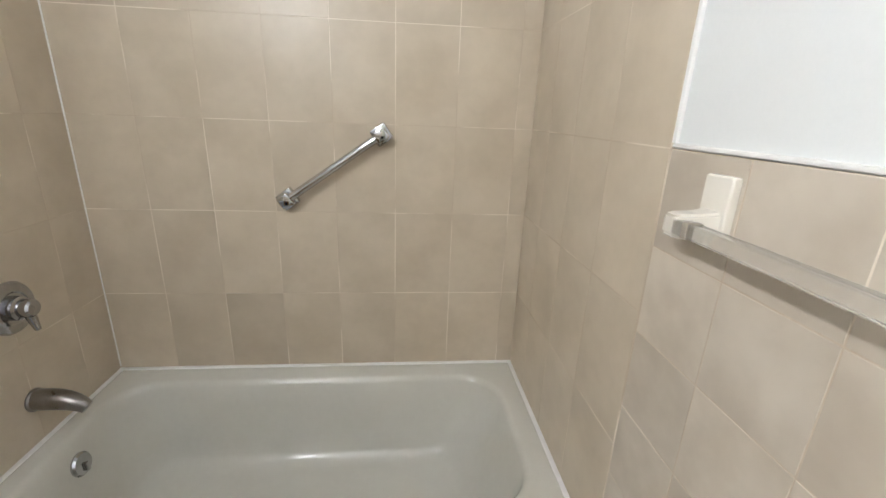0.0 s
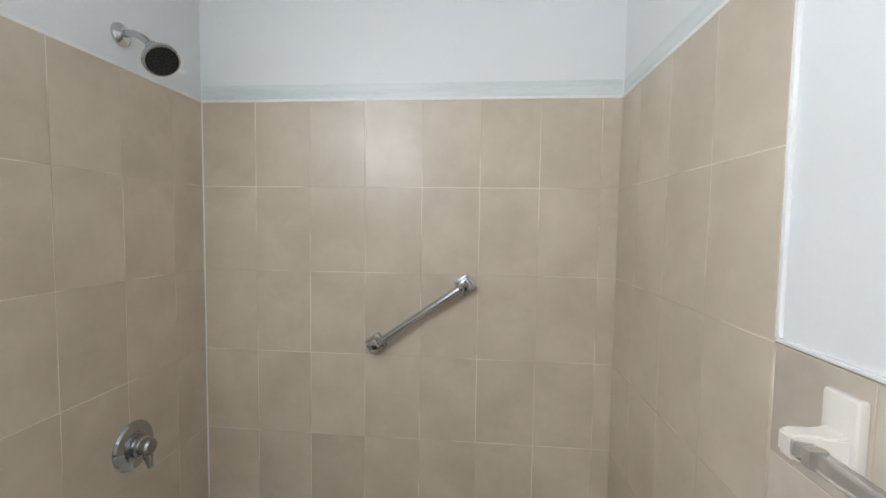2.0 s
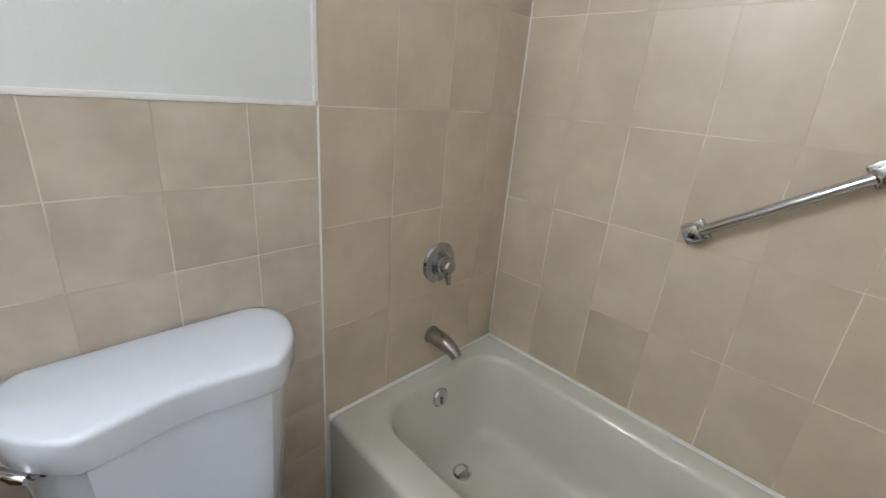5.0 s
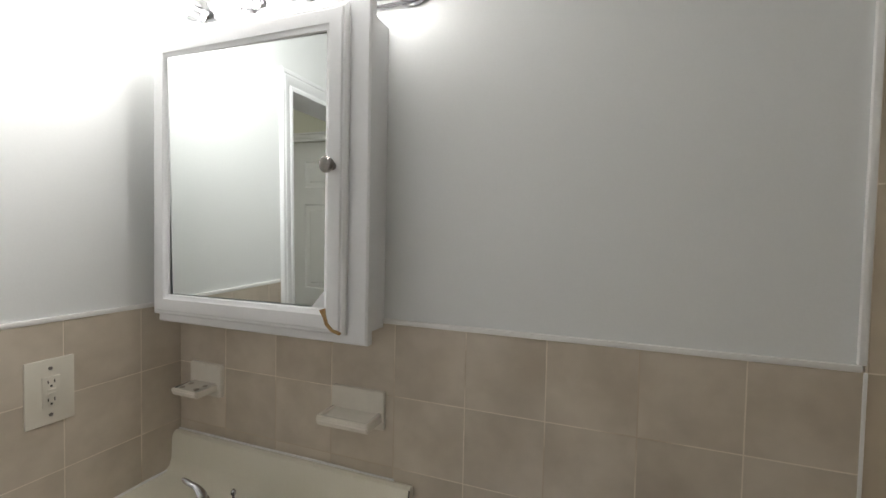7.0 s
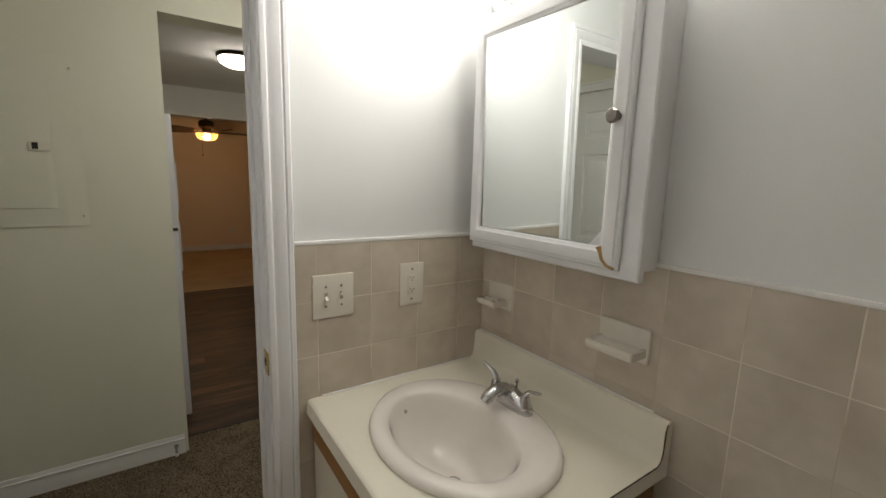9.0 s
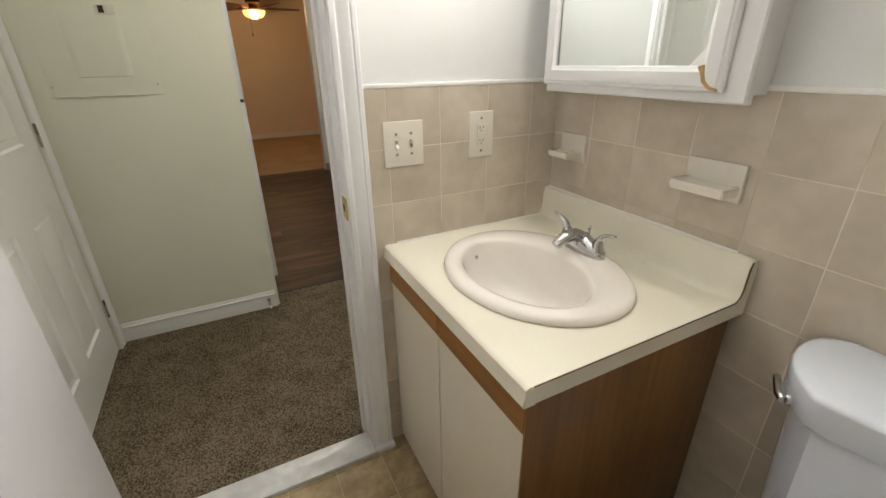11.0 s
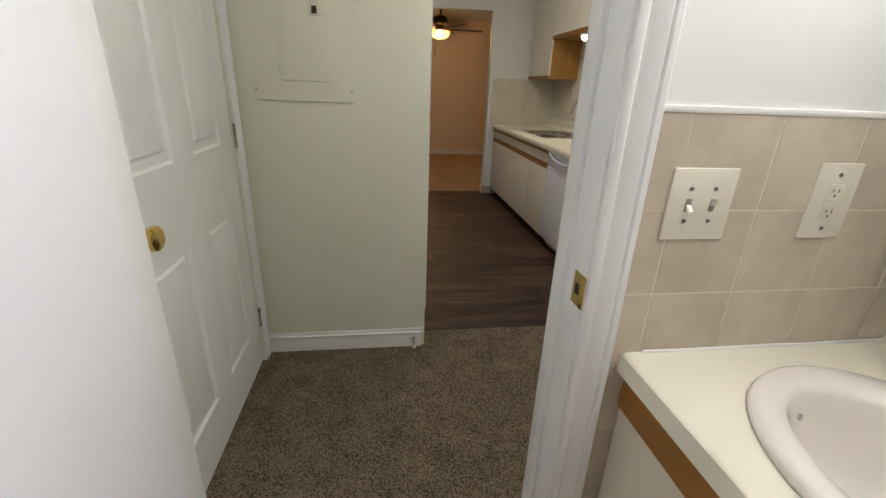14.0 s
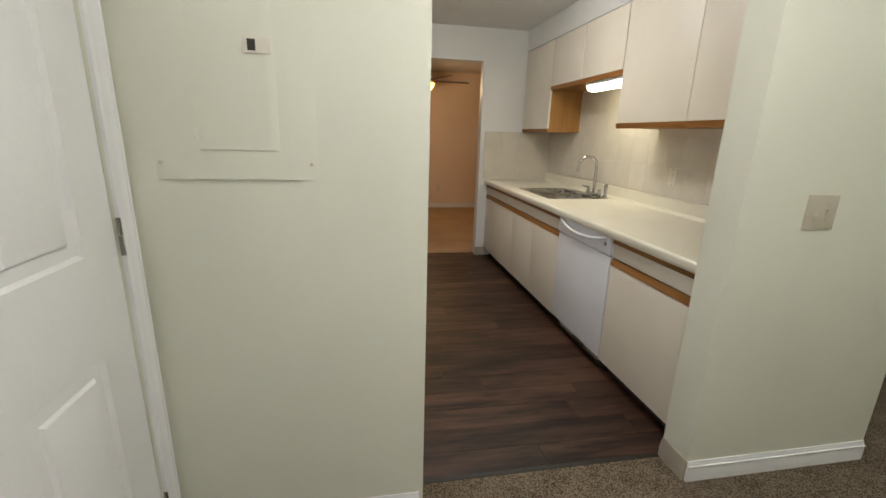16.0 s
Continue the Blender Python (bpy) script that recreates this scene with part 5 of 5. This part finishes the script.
# ==== dining room ====
def ceiling_fan():
    x, y = 0.275, -9.0
    drop = 0.045
    t = thing("ceiling_fan", (x, y, ZC), "dark bronze ceiling fan with walnut blades and lit amber bowl", "fan")
    bm = bmesh.new()
    lathe(bm, [(0, 0), (0.075, 0), (0.075, -0.02), (0.04, -0.06), (0.014, -0.07), (0.014, -0.18), (0, -0.18)], pose(x, y, ZC), 28)
    part("canopy", bm, M_BRONZE, t)
    bm = bmesh.new()
    lathe(bm, [(0, -0.12), (0.05, -0.12), (0.1, -0.145), (0.115, -0.175), (0.11, -0.235), (0.07, -0.265), (0.06, -0.3), (0.09, -0.32), (0.09, -0.335), (0, -0.335)], pose(x, y, (ZC - drop)), 32)
    part("motor_housing", bm, M_BRONZE, t)
    bm = bmesh.new()
    lathe(bm, [(0, -0.335), (0.15, -0.335), (0.156, -0.35), (0.144, -0.395), (0.108, -0.43), (0.048, -0.447), (0, -0.45)], pose(x, y, (ZC - drop)), 32)
    bowl = part("glass_bowl", bm, M_FANGLASS, t, "lit amber glass bowl")
    bm = bmesh.new()
    lathe(bm, [(0.04 * math.sin(math.pi * i / 12), -0.04 * math.cos(math.pi * i / 12)) for i in range(13)], pose(x, y, ZC - drop - 0.388), 20)
    part("bulb", bm, M_FANBULB, bowl, "lit warm bulb inside the bowl")
    for i in range(5):
        a = 184 + 72 * i
        m = pose(x, y, (ZC - drop) - 0.305, 0, 0, a) @ pose(0, 0, 0, 15, 0, 0)
        bm = bmesh.new()
        pts = [(0.19, -0.05), (0.3, -0.062), (0.55, -0.07), (0.66, -0.062), (0.69, -0.03), (0.69, 0.03), (0.66, 0.062), (0.55, 0.07), (0.3, 0.062), (0.19, 0.05)]
        prism(bm, pts, "z", -0.004, 0.004)
        bmesh.ops.transform(bm, matrix=m, verts=bm.verts[:])
        b = part("blade", bm, M_FANWOOD, t)
        bm = bmesh.new()
        box(bm, 0.09, 0.25, -0.022, 0.022, -0.012, -0.005, 0.002)
        bmesh.ops.transform(bm, matrix=m, verts=bm.verts[:])
        part("blade_arm", bm, M_BRONZE, b)
    bm = bmesh.new()
    tube(bm, [(x + 0.07, y + 0.02, (ZC - drop) - 0.33), (x + 0.072, y + 0.02, (ZC - drop) - 0.55), (x + 0.072, y + 0.02, (ZC - drop) - 0.66)], 0.0018, 6)
    chain = part("pull_chain", bm, M_BRONZE, t)
    bm = bmesh.new()
    lathe(bm, [(0, -0.02), (0.008, -0.018), (0.009, 0.0), (0.004, 0.02), (0, 0.02)], pose(x + 0.072, y + 0.02, (ZC - drop) - 0.67), 10)
    part("pull_fob", bm, M_BRONZE, chain)


ceiling_fan()
wall_plate("electrical_outlet", "ivory outlet plate on the peach wall", "outlet", pose(-0.25, YR, 0.39, 0, 0, 0), 0.08, 0.12, "outlet")


# ==== tiles and planks ====
_cache = {}


def tile_mesh(w, h, d, mat, chamfer=0.0006):
    key = (round(w, 4), round(h, 4), mat.name)
    if key not in _cache:
        bm = bmesh.new()
        c = chamfer
        lp = lambda o, z: [(o, o, z), (w - o, o, z), (w - o, h - o, z), (o, h - o, z)]
        rings(bm, [lp(0, 0), lp(0, d - c * 0.6), lp(c, d)], cap0=True, cap1=True)
        bmesh.ops.recalc_face_normals(bm, faces=bm.faces[:])
        me = bpy.data.meshes.new("tile")
        bm.to_mesh(me)
        bm.free()
        me.materials.append(mat)
        _cache[key] = me
    return _cache[key]


def lay(name, parent, m, us, vs, mat, d=0.0075, gap=0.0027, skip=None, wobble=0.00025):
    """Pieces between the joints us by vs on the plane m (x along u, y along v, z outward)."""
    rnd = random.Random(len(us) * 31 + len(vs))
    for u0, u1 in zip(us, us[1:]):
        for v0, v1 in zip(vs, vs[1:]):
            if u1 - u0 < 0.012 or v1 - v0 < 0.012 or (skip and skip((u0 + u1) / 2, (v0 + v1) / 2)):
                continue
            ob = new(name, tile_mesh(u1 - u0 - gap, v1 - v0 - gap, d, mat))
            ob.parent = parent
            ob.matrix_basis = m @ pose(u0 + gap / 2, v0 + gap / 2, rnd.uniform(-wobble, wobble))


def joints(a, b, step, start):
    n0 = math.ceil((a - start) / step + 1e-6)
    out = [a]
    k = n0
    while start + k * step < b - 1e-6:
        out.append(start + k * step)
        k += 1
    return out + [b]


def plane(origin, u, v):
    u, v = Vector(u), Vector(v)
    w = u.cross(v)
    return Matrix(((u.x, v.x, w.x, origin[0]), (u.y, v.y, w.y, origin[1]), (u.z, v.z, w.z, origin[2]), (0, 0, 0, 1)))


ROWS = [ZR, 0.708, 1.018, ZW, 1.633, ZT]
GW = 0.0742
# grout beds behind the pieces
for _nm, _wall, _rows in (("grout_bed", "wall_north", [(0.0, W, -0.0004, 0.007, 0.3, ZT)]),
                          ("grout_bed", "wall_west", [(-0.007, 0.0004, -0.802, 0.0, 0.3, ZT), (-0.007, 0.0004, YD, -0.802, 0.0, ZW)]),
                          ("grout_bed", "wall_east", [(W - 0.0004, W + 0.007, -0.802, 0.0, 0.3, ZT), (W - 0.0004, W + 0.007, -1.5, -0.802, 0.0, ZW)]),
                          ("grout_bed", "wall_south", [(0.0, JL - 0.078, YD - 0.007, YD + 0.0004, 0.0, ZW)]),
                          ):
    part(_nm, boxes(*_rows), M_GROUT, walls[_wall], smooth=0)
D = 0.007
_north = plane((0, 0.006, 0), (1, 0, 0), (0, 0, 1))
_odd = lambda u, v: v < 0.708 and 0.208 < u < 0.621          # two tiles of a darker batch above the tub
lay("tile", walls["wall_north"], _north, joints(0.0, W, 0.2065, 0.0015), ROWS, M_TUBTILE, D, 0.0028, skip=_odd)
lay("tile", walls["wall_north"], _north, [0.208, 0.4145], ROWS[:2], M_TUBTILE_MID, D, 0.0028)
lay("tile", walls["wall_north"], _north, [0.4145, 0.621], ROWS[:2], M_TUBTILE_DARK, D, 0.0028)
lay("tile", walls["wall_west"], plane((-0.006, 0, 0), (0, 1, 0), (0, 0, 1)), [-0.8, -0.566, -0.36, -0.155, 0.0], ROWS, M_TUBTILE, D, 0.0028)
lay("tile", walls["wall_east"], plane((W + 0.006, 0, 0), (0, -1, 0), (0, 0, 1)), [0.0, 0.178, 0.378, 0.586, 0.8], ROWS, M_TUBTILE, D, 0.0028)
WROWS = joints(0.0, ZW, 0.1715, ZW)
lay("tile", walls["wall_west"], plane((-0.006, 0, 0), (0, 1, 0), (0, 0, 1)), joints(YD, -0.803, 0.1745, -0.965), WROWS, M_TILE, D)
lay("tile", walls["wall_east"], plane((W + 0.006, 0, 0), (0, -1, 0), (0, 0, 1)), joints(0.803, 1.5, 0.1745, 0.978), WROWS, M_TILE, D)
lay("tile", walls["wall_south"], plane((0, YD - 0.006, 0), (-1, 0, 0), (0, 0, 1)), [-u for u in reversed(joints(0.0, JL - 0.078, 0.1745, 0.115))], WROWS, M_TILE, D)
# white bead along the tops of the tile
structure("trim_wainscot_west", boxes((-0.006, 0.003, YD, -0.806, ZW - 0.001, ZW + 0.011), (-0.006, 0.003, -0.812, -0.8, ZW + 0.011, ZT + 0.01), (-0.006, 0.002, -0.8, 0.0, ZT - 0.001, ZT + 0.009), bevel=0.003), M_CAULK, "white bead along the tile top")
structure("trim_wainscot_south", boxes((0.0, JL - 0.078, YD - 0.006, YD + 0.003, ZW - 0.001, ZW + 0.011), bevel=0.003), M_CAULK, "white bead along the tile top")
structure("trim_wainscot_east", boxes((W - 0.0015, W + 0.006, -1.5, -0.804, ZW + 0.002, ZW + 0.009), (W - 0.002, W + 0.006, -0.81, -0.801, ZW + 0.009, ZT + 0.01), (W - 0.002, W + 0.006, -0.8, 0.0, ZT - 0.001, ZT + 0.009), bevel=0.002), M_CAULK, "white bead along the tile top")
structure("trim_wainscot_north", boxes((0.0, W, -0.002, 0.006, ZT - 0.001, ZT + 0.009), bevel=0.003), M_CAULK, "white bead along the tile top")
# thin strips paint the soft shade above the tile into the wall colour
structure("trim_paint_band", boxes((0.0, W, 0.0048, 0.0062, ZT + 0.011, ZT + 0.062), (W + 0.0048, W + 0.0062, -0.79, 0.0048, ZT + 0.011, ZT + 0.062)), M_BAND, "uneven greyish band standing for soft shade above the tile")
structure("trim_corner_beads", boxes((-0.001, 0.0045, -0.0045, 0.001, ZR + 0.01, ZT), (-0.002, 0.0025, -0.8045, -0.7985, 0.0, ZW), bevel=0.0015), M_CAULK, "pale caulk in the tile corners")
structure("trim_tile_joint", boxes((W - 0.0012, W + 0.002, -0.8035, -0.7995, 0.0, ZW + 0.002), bevel=0.0008), M_GROUT, "cream grout line between two tile sizes")

# bathroom vinyl tiles
lay("floor_tile", bpy.data.objects["floor_bath"], plane((0, 0, -0.003), (1, 0, 0), (0, 1, 0)), joints(0.0, 1.66, 0.1735, 0.942), joints(YD, -0.79, 0.1735, -2.302), M_VINYL, 0.003, 0.0035, wobble=0.0001)

# kitchen planks, laid across the walk
_rows = joints(YF - 0.12, YK, 0.152, YK - 0.152)
_rng = random.Random(7)
for _a, _b in zip(_rows, _rows[1:]):
    lay("plank", floor_k, plane((0, 0, -0.002), (1, 0, 0), (0, 1, 0)), joints(XW, XK, 1.22, _rng.uniform(-1.2, 0)), [_a, _b], M_PLANK, 0.004, 0.0018, wobble=0.0001)

# kitchen backsplash tiles
part("grout_bed", boxes((XW, XW + 0.002, YF, YK, 1.0, 1.835)), M_KGROUT, walls["wall_kitchen"], smooth=0)
lay("tile", walls["wall_kitchen"], plane((XW + 0.001, 0, 0), (0, 1, 0), (0, 0, 1)), joints(YF + 0.006, YK - 0.002, 0.205, -7.0), [1.018, 1.223, 1.428, 1.633, 1.828], M_KTILE, D, 0.0018, skip=lambda u, v: v > 1.45 and (u > -5.3 or u < -6.5))
part("grout_bed", boxes((XW + 0.01, -0.19, YF, YF + 0.002, 0.92, 1.455)), M_KGROUT, walls["wall_kitchen_end"], smooth=0)
lay("tile", walls["wall_kitchen_end"], plane((0, YF + 0.001, 0), (-1, 0, 0), (0, 0, 1)), joints(0.19, -XW - 0.01, 0.205, 0.19), [0.92, 1.018, 1.223, 1.455], M_KTILE, D, 0.0018)
